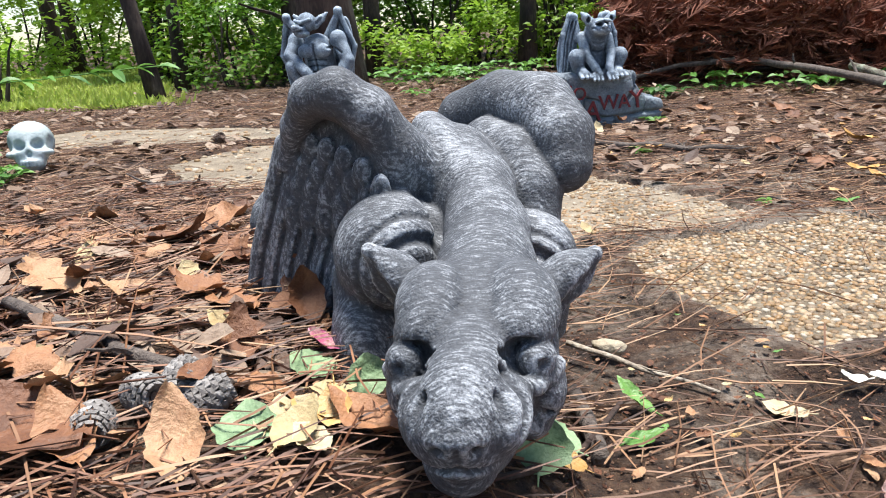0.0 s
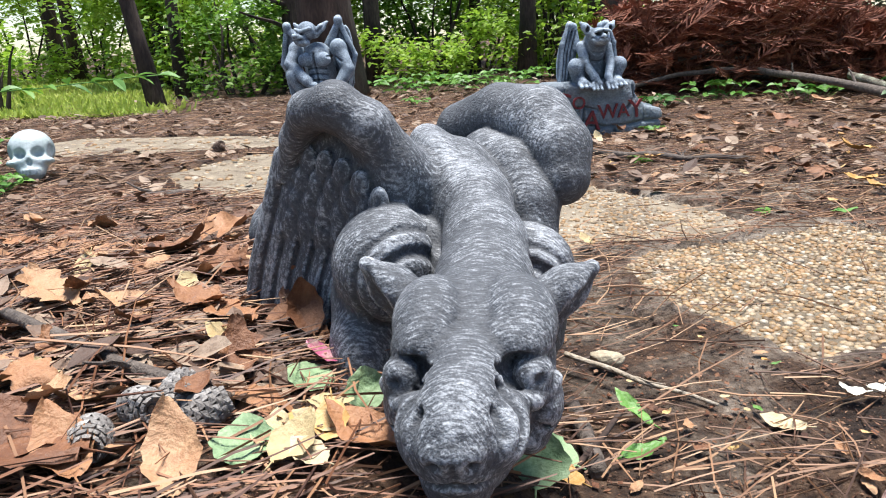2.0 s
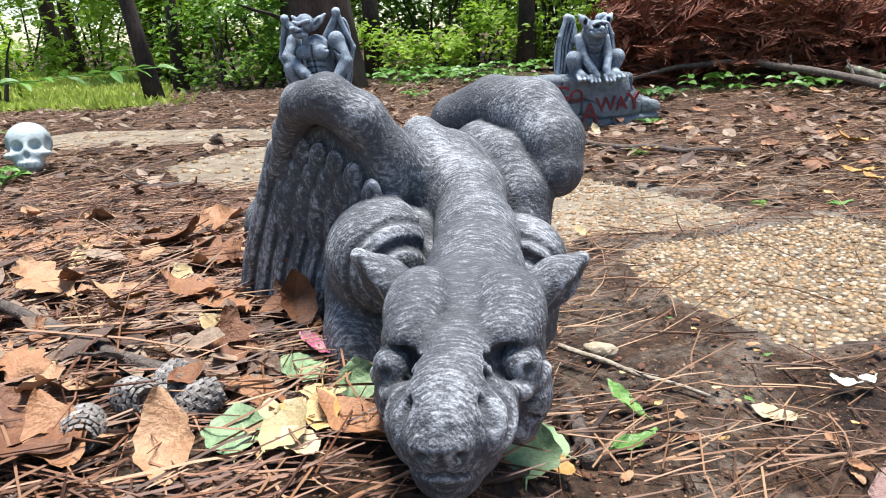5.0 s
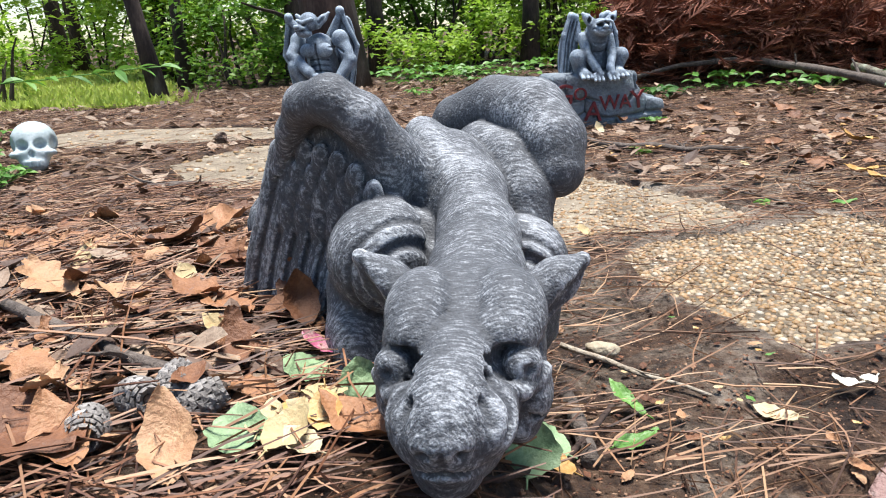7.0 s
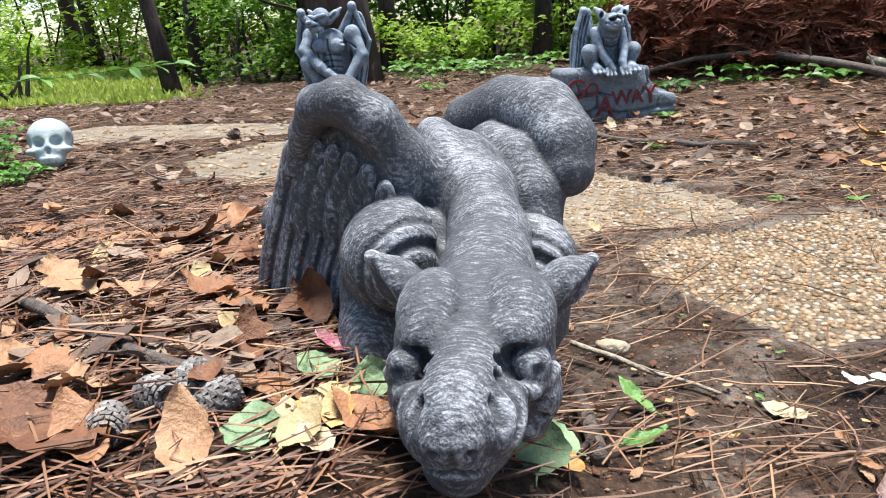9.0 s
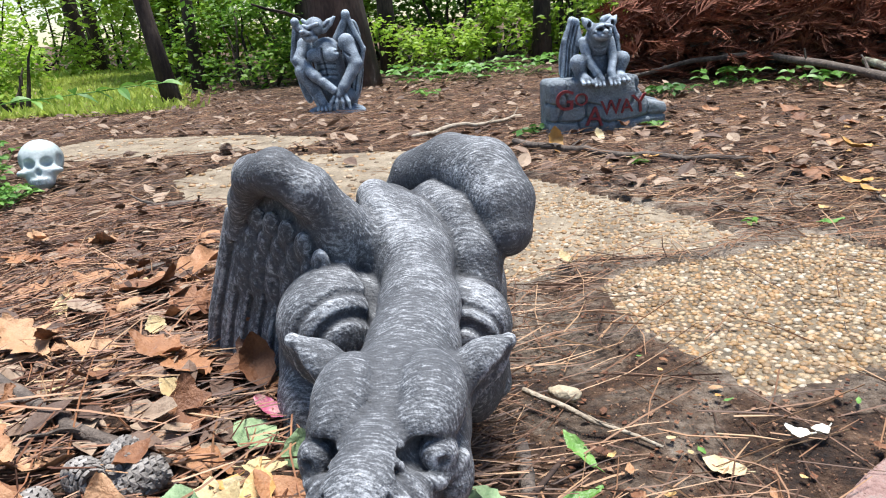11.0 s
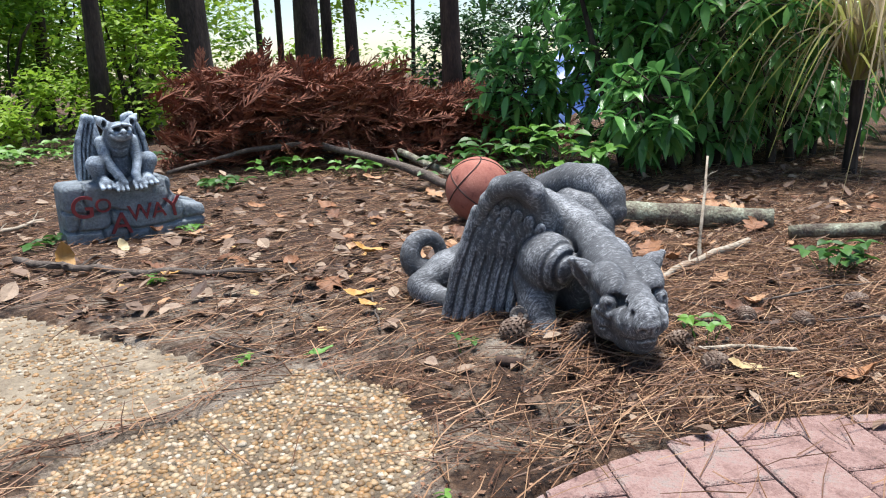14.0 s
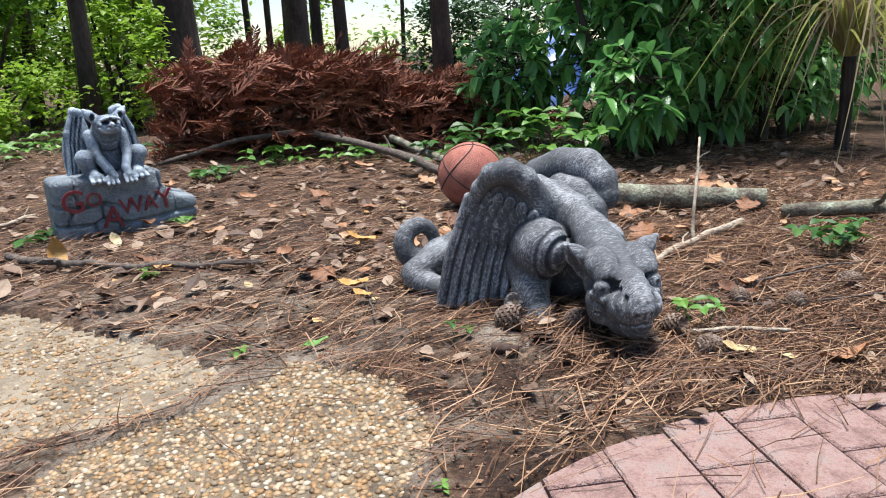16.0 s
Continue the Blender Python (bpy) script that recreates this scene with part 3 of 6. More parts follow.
    F.ball((-0.152, 0.112, 0.185), (0.050, 0.010, 0.12), rot=(-4, 20, -22), k=0.006)
    F.ball((-0.126, 0.080, 0.255), (0.042, 0.012, 0.052), rot=(0, 24, -22), k=0.006)
    F.ball((-0.098, 0.062, 0.228), (0.046, 0.016, 0.052), rot=(0, 36, -24), k=0.010)
    for i in range(7):
        t = i / 6
        top = (-0.186 + 0.088 * t, 0.098 - 0.030 * t, 0.258 - 0.050 * t)
        bot = (-0.252 + 0.112 * t, 0.122 - 0.060 * t, 0.050 + 0.020 * t * t)
        md = tuple(p * 0.45 + q * 0.55 + (0.004 if j == 1 else -0.004 if j == 0 else 0.0) for j, (p, q) in enumerate(zip(top, bot)))
        F.limb([top, md, bot], [0.0095, 0.0115, 0.009], k=0.0012)
        F.limb([(top[0], top[1] - 0.0095, top[2]), (md[0], md[1] - 0.0115, md[2]), (bot[0], bot[1] - 0.009, bot[2] + 0.01)], [0.0016, 0.0022, 0.0014], k=0.001)
        F.limb([(top[0] + 0.008, top[1] - 0.010, top[2]), (md[0] + 0.0095, md[1] - 0.012, md[2]), (bot[0] + 0.009, bot[1] - 0.009, bot[2])], [0.002, 0.003, 0.002], k=0.002, cut=True)
    # rows of overlapping coverts, each row lying on the one below
    for row, n, r in ((0, 7, 0.024), (1, 7, 0.022), (2, 6, 0.020), (3, 5, 0.018)):
        for i in range(n):
            t = i / (n - 1)
            c = (-0.184 + 0.009 * row + (0.104 - 0.011 * row) * t, 0.091 - 0.046 * t - 0.0035 * row, 0.186 + 0.022 * row - 0.030 * (t - 0.15) ** 2 - 0.012 * t)
            F.ball(c, (0.0105, 0.0065, r), rot=(10, 14, -22), k=0.0006)
            F.limb([(c[0] - 0.004, c[1] - 0.0068, c[2] - r * 0.7), (c[0] + 0.003, c[1] - 0.0078, c[2] + r * 0.5)], [0.0012, 0.0012], k=0.001, cut=True)
    # hind leg, knee, and the curled tail
    F.ball((0.04, 0.26, 0.10), (0.05, 0.09, 0.08), k=0.02)
    F.ball((-0.11, 0.25, 0.10), (0.055, 0.085, 0.07), k=0.025)
    F.limb([(-0.12, 0.28, 0.12), (-0.21, 0.285, 0.095), (-0.272, 0.268, 0.072)], [0.05, 0.037, 0.029], k=0.015)
    F.limb([(-0.272, 0.262, 0.064), (-0.23, 0.215, 0.048), (-0.19, 0.17, 0.044)], [0.026, 0.024, 0.02], k=0.006)
    F.limb([(-0.04, 0.34, 0.12), (-0.11, 0.365, 0.09), (-0.18, 0.36, 0.078), (-0.222, 0.345, 0.078)], [0.045, 0.036, 0.029, 0.026], k=0.015)
    F.limb(arc((-0.245, 0.335, 0.120), (-1, -0.2, 0), (0.0, 0.15, 1), 0.036, -80, 190, 14), list(np.linspace(0.026, 0.013, 14)), k=0.003)
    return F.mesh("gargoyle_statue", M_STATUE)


me_prowl = prowling_gargoyle()
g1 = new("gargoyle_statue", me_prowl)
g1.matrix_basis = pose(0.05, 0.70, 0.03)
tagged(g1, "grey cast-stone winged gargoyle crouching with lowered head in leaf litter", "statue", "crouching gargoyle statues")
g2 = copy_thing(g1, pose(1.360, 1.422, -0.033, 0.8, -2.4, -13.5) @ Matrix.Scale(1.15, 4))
tagged(g2, "grey cast-stone winged gargoyle crouching on pine straw before an old ball")

# ---------------------------------------------------------------- seated gargoyle by the big trunk


def seated_gargoyle():
    F = Field((-0.29, -0.22, -0.02), (0.29, 0.20, 0.65), 0.0060)
    F.ball((0.050, -0.02, 0.018), (0.185, 0.14, 0.050), k=0.02)
    # hunched trunk, chest and shoulders
    F.ball((0.03, 0.04, 0.14), (0.10, 0.09, 0.09), k=0.03)
    F.limb([(0.03, 0.05, 0.14), (0.03, 0.02, 0.28), (0.025, -0.02, 0.38)], [0.080, 0.078, 0.085], k=0.03)
    F.ball((0.075, -0.085, 0.365), (0.050, 0.032, 0.042), k=0.010)
    F.ball((-0.030, -0.085, 0.365), (0.050, 0.032, 0.042), k=0.010)
    F.ball((0.155, -0.02, 0.425), (0.050, 0.050, 0.056), k=0.012)
    F.ball((-0.112, -0.02, 0.420), (0.048, 0.050, 0.054), k=0.012)
    # tall folded bat wings with knobbed tips
    for kx, kz, ex, ez, bx in ((-0.186, 0.565, -0.240, 0.34, -0.100), (0.145, 0.590, 0.232, 0.38, 0.150)):
        sg = -1 if kx < 0 else 1
        F.ball((kx, 0.05, kz), 0.027, k=0.006)
        F.limb([(sg * 0.07, 0.05, 0.44), (kx, 0.055, kz - 0.015)], [0.028, 0.020], k=0.012)
        F.limb([(kx, 0.055, kz), (ex, 0.07, ez), (bx, 0.06, 0.05)], [0.017, 0.015, 0.011], k=0.008)
        for t in (0.25, 0.5, 0.75):
            F.limb([(kx, 0.062, kz - 0.02), (ex * (1 - t) + sg * 0.05 * t, 0.088, ez - 0.02 * t), (bx * (1 - 0.6 * t), 0.075, 0.06)], [0.010, 0.012, 0.010], k=0.004)
        F.ball(((kx + ex) / 2 * 0.84, 0.085, 0.31), (0.062, 0.010, 0.25), rot=(0, sg * 4, 0), k=0.006)
    # raised knee, shin and foot; the other leg folded flat
    F.limb([(0.03, 0.00, 0.14), (-0.105, -0.105, 0.275)], [0.060, 0.048], k=0.016)
    F.limb([(-0.110, -0.110, 0.275), (-0.055, -0.095, 0.165), (0.005, -0.115, 0.075)], [0.047, 0.036, 0.026], k=0.010)
    F.limb([(0.08, 0.02, 0.12), (0.150, -0.05, 0.11), (0.10, -0.08, 0.06)], [0.055, 0.045, 0.03], k=0.02)
    # one arm laid across the lap, one braced on the base
    F.limb([(-0.112, -0.03, 0.41), (-0.135, -0.09, 0.34), (-0.02, -0.145, 0.245), (0.085, -0.140, 0.160)], [0.042, 0.036, 0.032, 0.026], k=0.008)
    F.limb([(0.158, -0.02, 0.42), (0.218, -0.06, 0.300), (0.150, -0.125, 0.175), (0.125, -0.135, 0.130)], [0.046, 0.040, 0.031, 0.027], k=0.010)
    for i in range(4):
        q = i - 1.5
        F.limb([(0.125 + 0.020 * q, -0.138, 0.125), (0.125 + 0.036 * q, -0.158, 0.090), (0.125 + 0.042 * q, -0.160, 0.050)], [0.014, 0.012, 0.008], k=0.003)
        F.limb([(0.012 + 0.014 * q, -0.12, 0.070), (0.016 + 0.026 * q, -0.150, 0.045)], [0.014, 0.010], k=0.003)
    # head turned aside: bald crown, heavy brow, jutting jaw, big pointed ear
    F.ball((-0.015, -0.07, 0.530), (0.056, 0.060, 0.056), k=0.015)
    F.ball((-0.048, -0.118, 0.490), (0.044, 0.042, 0.034), rot=(0, 10, 40), k=0.014)
    F.ball((-0.036, -0.105, 0.465), (0.046, 0.045, 0.024), rot=(0, 0, 35), k=0.006)
    F.limb([(-0.095, -0.130, 0.478), (-0.060, -0.158, 0.476), (-0.01, -0.145, 0.484)], [0.005] * 3, k=0.003, cut=True)
    F.ball((-0.066, -0.158, 0.506), (0.016, 0.014, 0.011), k=0.006)
    F.limb([(-0.068, -0.122, 0.540), (-0.034, -0.134, 0.528), (0.020, -0.118, 0.545)], [0.010, 0.012, 0.010], k=0.005)
    F.ball((-0.020, -0.140, 0.512), (0.016, 0.012, 0.008), k=0.002, cut=True)
    F.ball((-0.070, -0.150, 0.520), (0.012, 0.012, 0.008), k=0.002, cut=True)
    F.limb([(-0.070, -0.05, 0.545), (-0.095, -0.05, 0.572)], [0.022, 0.010], k=0.008)
    F.limb([(0.030, -0.06, 0.515), (0.075, -0.055, 0.548), (0.105, -0.04, 0.578)], [0.030, 0.022, 0.008], k=0.008)
    F.limb([(0.055, -0.088, 0.525), (0.100, -0.075, 0.568)], [0.013, 0.007], k=0.004, cut=True)
    # muscle lines
    F.score([(0.022, 0.40), (0.025, 0.24)], 0.008, 0.010, -0.22, 0.05)
    for z in (0.315, 0.28, 0.245):
        F.score([(-0.03, z - 0.008), (0.025, z), (0.08, z - 0.008)], 0.006, 0.007, -0.12, 0.05)
    F.score([(0.11, 0.38), (0.155, 0.375), (0.19, 0.35)], 0.006, 0.009, -0.22, 0.02)
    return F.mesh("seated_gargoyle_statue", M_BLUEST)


g3 = new("seated_gargoyle_statue", seated_gargoyle())
g3.matrix_basis = pose(-0.79, 4.22, -0.012, 0, 0, -8) @ Matrix.Scale(0.9, 4)
tagged(g3, "blue-grey muscular winged gargoyle seated on a round stone base", "statue")

# ---------------------------------------------------------------- sign stone with its perched gargoyle


def perched_gargoyle():
    F = Field((-0.17, -0.14, -0.03), (0.17, 0.14, 0.26), 0.0042)
    F.ball((0, 0.02, 0.05), (0.06, 0.055, 0.05), k=0.02)
    F.limb([(0, 0.03, 0.05), (0, 0.0, 0.12), (0, -0.02, 0.155)], [0.05, 0.046, 0.045], k=0.02)
    F.ball((0, -0.055, 0.175), (0.042, 0.04, 0.034), k=0.012)
    F.ball((0, -0.083, 0.165), (0.036, 0.026, 0.02), k=0.01)
    F.limb([(-0.03, -0.10, 0.16), (0, -0.112, 0.153), (0.03, -0.10, 0.16)], [0.0035] * 3, k=0.003, cut=True)
    F.ball((0, -0.105, 0.178), (0.013, 0.012, 0.010), k=0.006)
    for s in (-1, 1):
        F.ball((s * 0.018, -0.09, 0.187), (0.012, 0.010, 0.006), k=0.003, cut=True)
        F.ball((s * 0.018, -0.092, 0.197), (0.018, 0.012, 0.007), rot=(0, s * 18, 0), k=0.005)
        F.limb([(s * 0.030, -0.045, 0.19), (s * 0.052, -0.045, 0.212), (s * 0.066, -0.04, 0.228)], [0.02, 0.015, 0.006], k=0.006)
        F.ball((s * 0.046, -0.056, 0.203), (0.008, 0.008, 0.012), k=0.004, cut=True)
        # arms down between the feet
        F.limb([(s * 0.05, -0.01, 0.14), (s * 0.052, -0.05, 0.08), (s * 0.028, -0.085, 0.03), (s * 0.024 + 0.006, -0.10, 0.006)], [0.022, 0.017, 0.015, 0.014], k=0.006)
        # folded legs
        F.limb([(s * 0.05, 0.02, 0.03), (s * 0.088, -0.045, 0.07)], [0.030, 0.027], k=0.010)
        F.limb([(s * 0.088, -0.045, 0.07), (s * 0.075, -0.04, 0.02), (s * 0.07, -0.08, 0.006)], [0.029, 0.022, 0.02], k=0.01)
        for i in range(3):
            F.limb([(s * 0.07 + (i - 1) * 0.014, -0.08, 0.008), (s * 0.07 + (i - 1) * 0.019, -0.108, -0.004)], [0.010, 0.008], k=0.004)
            F.limb([(s * 0.028 + (i - 1) * 0.011, -0.10, 0.006), (s * 0.03 + (i - 1) * 0.016, -0.122, -0.014)], [0.008, 0.006], k=0.003)
        # bat wings folded behind
        F.limb([(s * 0.05, 0.05, 0.14), (s * 0.058, 0.055, 0.215), (s * 0.075, 0.05, 0.222), (s * 0.105, 0.045, 0.15), (s * 0.118, 0.04, 0.0)], [0.02, 0.014, 0.013, 0.011, 0.009], k=0.008)
        for i in range(4):
            t = i / 3
            F.limb([(s * 0.066, 0.055, 0.212), (s * (0.095 - 0.03 * t), 0.062, 0.12), (s * (0.108 - 0.04 * t), 0.055, 0.0)], [0.008, 0.009, 0.008], k=0.006)
        F.ball((s * 0.088, 0.052, 0.095), (0.040, 0.012, 0.115), rot=(0, -s * 8, 0), k=0.004)
    for s in (-1, 1):
        F.score([(s * 0.020, 0.186), (s * 0.012, 0.184)], 0.0065, 0.007, -0.14, -0.03)
        F.score([(s * 0.008, 0.172), (s * 0.024, 0.166), (s * 0.034, 0.172)], 0.003, 0.004, -0.14, -0.03)
        for q in (0.074, 0.088, 0.102):
            F.score([(s * (q - 0.020), 0.20), (s * q, 0.12), (s * (q + 0.010), 0.0)], 0.003, 0.006, 0.02, 0.13)
    for z in (0.09, 0.12):
        F.score([(-0.02, z), (0.0, z - 0.005), (0.02, z)], 0.004, 0.003, -0.14, 0.0)
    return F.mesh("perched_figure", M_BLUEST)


def glyph(ch, size, depth):
    """A letter of the built-in font as a solid mesh, in the plane of x and z."""
    cu = bpy.data.curves.new("letter", "FONT")
    cu.body, cu.size, cu.extrude, cu.offset, cu.align_x = ch, size, depth, size * 0.004, "CENTER"
    ob = bpy.data.objects.new("letter", cu)
    scene.collection.objects.link(ob)
    dg = bpy.context.evaluated_depsgraph_get()
    me = bpy.data.meshes.new_from_object(ob.evaluated_get(dg))
    bpy.data.objects.remove(ob)
    me.transform(Matrix.Rotation(radians(90), 4, "X"))
    me.materials.clear()
    me.materials.append(M_RED)
    return me


def sign_stone():
    thing = new("warning_stone")
    F = Field((-0.26, -0.09, -0.03), (0.26, 0.09, 0.23), 0.0042)
    F.box((-0.045, 0.01, 0.080), (0.155, 0.062, 0.105), 0.022, k=0.02)
    F.box((0.085, 0.01, 0.072), (0.115, 0.062, 0.065), 0.022, rot=(0, 34, 0), k=0.03)
    F.box((0.095, 0.01, 0.030), (0.120, 0.062, 0.050), 0.022, k=0.03)
    # joints between the cut stones on the face
    for pts in ([(-0.23, -0.083, 0.12), (-0.15, -0.083, 0.105), (-0.08, -0.083, 0.115), (-0.03, -0.083, 0.10)], [(-0.17, -0.083, 0.105), (-0.19, -0.083, 0.05), (-0.11, -0.083, 0.045), (-0.10, -0.083, -0.03)],
                [(-0.22, -0.083, 0.05), (-0.19, -0.083, 0.05)], [(-0.08, -0.083, 0.115), (-0.080, -0.083, 0.06), (-0.11, -0.083, 0.045)], [(-0.080, -0.083, 0.06), (0.0, -0.083, 0.035), (0.09, -0.083, 0.04), (0.16, -0.080, 0.05), (0.25, -0.06, 0.05)],
                [(0.04, -0.083, 0.037), (0.05, -0.083, -0.03)], [(0.16, -0.080, 0.05), (0.17, -0.080, 0.11), (0.13, -0.080, 0.16)], [(0.17, -0.080, 0.11), (0.23, -0.05, 0.10)], [(-0.03, -0.083, 0.035), (-0.03, -0.083, -0.03)], [(-0.15, -0.083, 0.20), (-0.16, -0.083, 0.15), (-0.15, -0.083, 0.105)],
                [(0.11, -0.080, 0.20), (0.12, -0.083, 0.14), (0.09, -0.083, 0.10)]):
        F.score([(p[0], p[2]) for p in pts], 0.0048, 0.0140, -0.09, 0.0)
    part_of("stone_block", F.mesh("stone_block", M_BLOCK), thing, "dark grey cast stone with carved block joints")
    part_of("figure", perched_gargoyle(), thing, "small blue-grey bat-winged gargoyle perched on top", m=pose(-0.020, 0.0, 0.196, 0, 0, 3))
    for ch, x, z, size, tilt in (("G", -0.172, 0.098, 0.106, 4), ("O", -0.106, 0.110, 0.066, 2), ("A", -0.056, 0.030, 0.104, 4), ("W", 0.012, 0.068, 0.078, -2), ("A", 0.074, 0.070, 0.074, -2), ("Y", 0.128, 0.068, 0.098, -6)):
        part_of("letter", glyph(ch, size, 0.0035), thing, "carved letter painted red", m=pose(x, -0.0865, z, 0, tilt, 0))
    return thing


sign = sign_stone()
sign.matrix_basis = pose(0.548, 3.025, 0.0, 0, 0, 11.4)
tagged(sign, "grey stone warning marker lettered in red with a perched gargoyle", "garden ornament")

# ---------------------------------------------------------------- ball and skull


def basketball():
    thing = new("basketball")
    bm = bmesh.new()
    bmesh.ops.create_uvsphere(bm, u_segments=48, v_segments=24, radius=0.119)
    me = bpy.data.meshes.new("skin")
    bm.to_mesh(me)
    bm.free()
    me.materials.append(M_BALL)
    me.shade_smooth()
    part_of("skin", me, thing)
    R = 0.1188
    loops = []
    for c in range(2):
        loops.append([(R * math.cos(a), R * math.sin(a) * (c == 0), R * math.sin(a) * (c == 1)) for a in np.linspace(0, 2 * math.pi, 49)])
    for s in (-1, 1):
        loops.append([tuple(Vector((s * (0.62 + 0.16 * math.cos(2 * a)), 0.8 * math.cos(a), 0.8 * math.sin(a))).normalized() * R) for a in np.linspace(0, 2 * math.pi, 49)])
    for l in loops:
        v, f = tube(l, [0.0026] * len(l), 6, False)
        part_of("seam", from_arrays("seam", v, f, M_BALLDARK, True), thing, "dark inset rubber seam")
    for i in range(3):
        a = -0.9 + 0.16 * i
        d = Vector((math.cos(a) * 0.9, math.sin(a), -0.28)).normalized()
        v, f = tube([d * (R - 0.001) + Vector((0, 0, -0.013)), d * R + Vector((0, 0, 0.013))], [0.003, 0.003], 5)
        part_of("print_mark", from_arrays("print_mark", v, f, M_BALLDARK), thing, "dark worn print")
    return thing


ball = basketball()
ball.matrix_basis = pose(1.70, 2.56, 0.118, 20, 35, -20)
tagged(ball, "faded orange rubber basketball lying on leaf litter", "ball")


def skull():
    F = Field((-0.11, -0.13, -0.02), (0.11, 0.13, 0.19), 0.0042)
    F.ball((0, 0.02, 0.108), (0.075, 0.092, 0.072), k=0.02)
    F.ball((0, -0.045, 0.06), (0.055, 0.045, 0.05), k=0.02)
    F.ball((0, -0.055, 0.025), (0.042, 0.04, 0.03), k=0.012)
    for s in (-1, 1):
        F.ball((s * 0.032, -0.085, 0.092), (0.025, 0.042, 0.022), k=0.004, cut=True)
        F.ball((s * 0.056, -0.05, 0.062), (0.02, 0.03, 0.013), k=0.008)
        F.ball((s * 0.07, -0.03, 0.095), (0.012, 0.03, 0.03), k=0.01, cut=True)
    F.ball((0, -0.10, 0.058), (0.011, 0.025, 0.016), k=0.004, cut=True)
    for i in range(7):
        a = (i - 3) * 0.3
        F.limb([(0.036 * math.sin(a), -0.055 - 0.042 * math.cos(a), 0.034), (0.036 * math.sin(a), -0.055 - 0.04 * math.cos(a), 0.016)], [0.005, 0.0045], k=0.002)
    return F.mesh("toy_skull", M_SKULL)


sk = new("toy_skull", skull())
sk.matrix_basis = pose(-1.375, 2.40, 0.010, -10, 0, 24) @ Matrix.Scale(0.92, 4)
tagged(sk, "pale white plastic skull ornament half hidden in green weeds", "ornament")

# ---------------------------------------------------------------- trees and woods


def tree_trunk(x, y, r, h, lean=(0, 0), material=M_BARK, limbs=4):
    thing = new("pine_tree")
    n = 14
    pts = [(lean[0] * t + 0.04 * math.sin(3 * t + x), lean[1] * t, h * t - 0.1) for t in np.linspace(0, 1, n)]
    radii = [r * (1 + 0.45 * math.exp(-9 * t * h / 3) - 0.45 * t) for t in np.linspace(0, 1, n)]
    v, f = tube(pts, radii, 18, True, 0.14)
    part_of("trunk", from_arrays("trunk", v, f, material, True), thing)
    for i in range(limbs):
        t = random.uniform(0.35, 0.95)
        a = random.uniform(0, 6.28)
        p = Vector((lean[0] * t, lean[1] * t, h * t))
        q = p + Vector((math.cos(a), math.sin(a), 0.25)) * random.uniform(0.5, 1.3)
        v, f = tube(bent(p, q, 5, 0.3), np.linspace(r * 0.25, 0.008, 6), 5)
        part_of("limb", from_arrays("limb", v, f, material), thing)
    thing.matrix_basis = pose(x, y, 0)
    return thing


def leaf_quad(s, p, d, up, ln, w):
    """One folded leaf of four corners along d."""
    side = d.cross(up)
    if side.length < 1e-3:
        side = d.cross(Vector((1, 0.2, 0)))
    side.normalize()
    m = p + d * (ln * 0.45)
    s.add([p, m + side * w + up * (w * 0.3), p + d * ln, m - side * w + up * (w * 0.3)], [(0, 1, 2), (0, 2, 3)])


def rnd_dir():
    v = Vector((random.gauss(0, 1), random.gauss(0, 1), random.gauss(0, 1)))
    return v.normalized()


def leaf_cloud(s, c, r, n, ln, clumps=14, flat=0.5):
    """Leaves gathered in clumps within an ellipsoid."""
    c = Vector(c)
    cl = []
    for _ in range(clumps):
        d = rnd_dir() * random.random() ** 0.33
        cl.append((c + Vector((d.x * r[0], d.y * r[1], d.z * r[2])), random.uniform(0.16, 0.42)))
    rm = min(r)
    for _ in range(n):
        q, sz = random.choice(cl)
        p = q + rnd_dir() * (random.random() ** 0.5 * sz * rm * 1.6)
        d = rnd_dir()
        d.z = d.z * 0.4 - 0.15
        up = (Vector((0, 0, 1)) + rnd_dir() * flat).normalized()
        L = ln * random.uniform(0.6, 1.3)
        leaf_quad(s, p, d.normalized(), up, L, L * 0.3)


M_PAINT = mat("faded_red_paint", [(0.3, 0.03, 0.02), (0.5, 0.09, 0.06)], 40, 0.8, 0.4, 90)
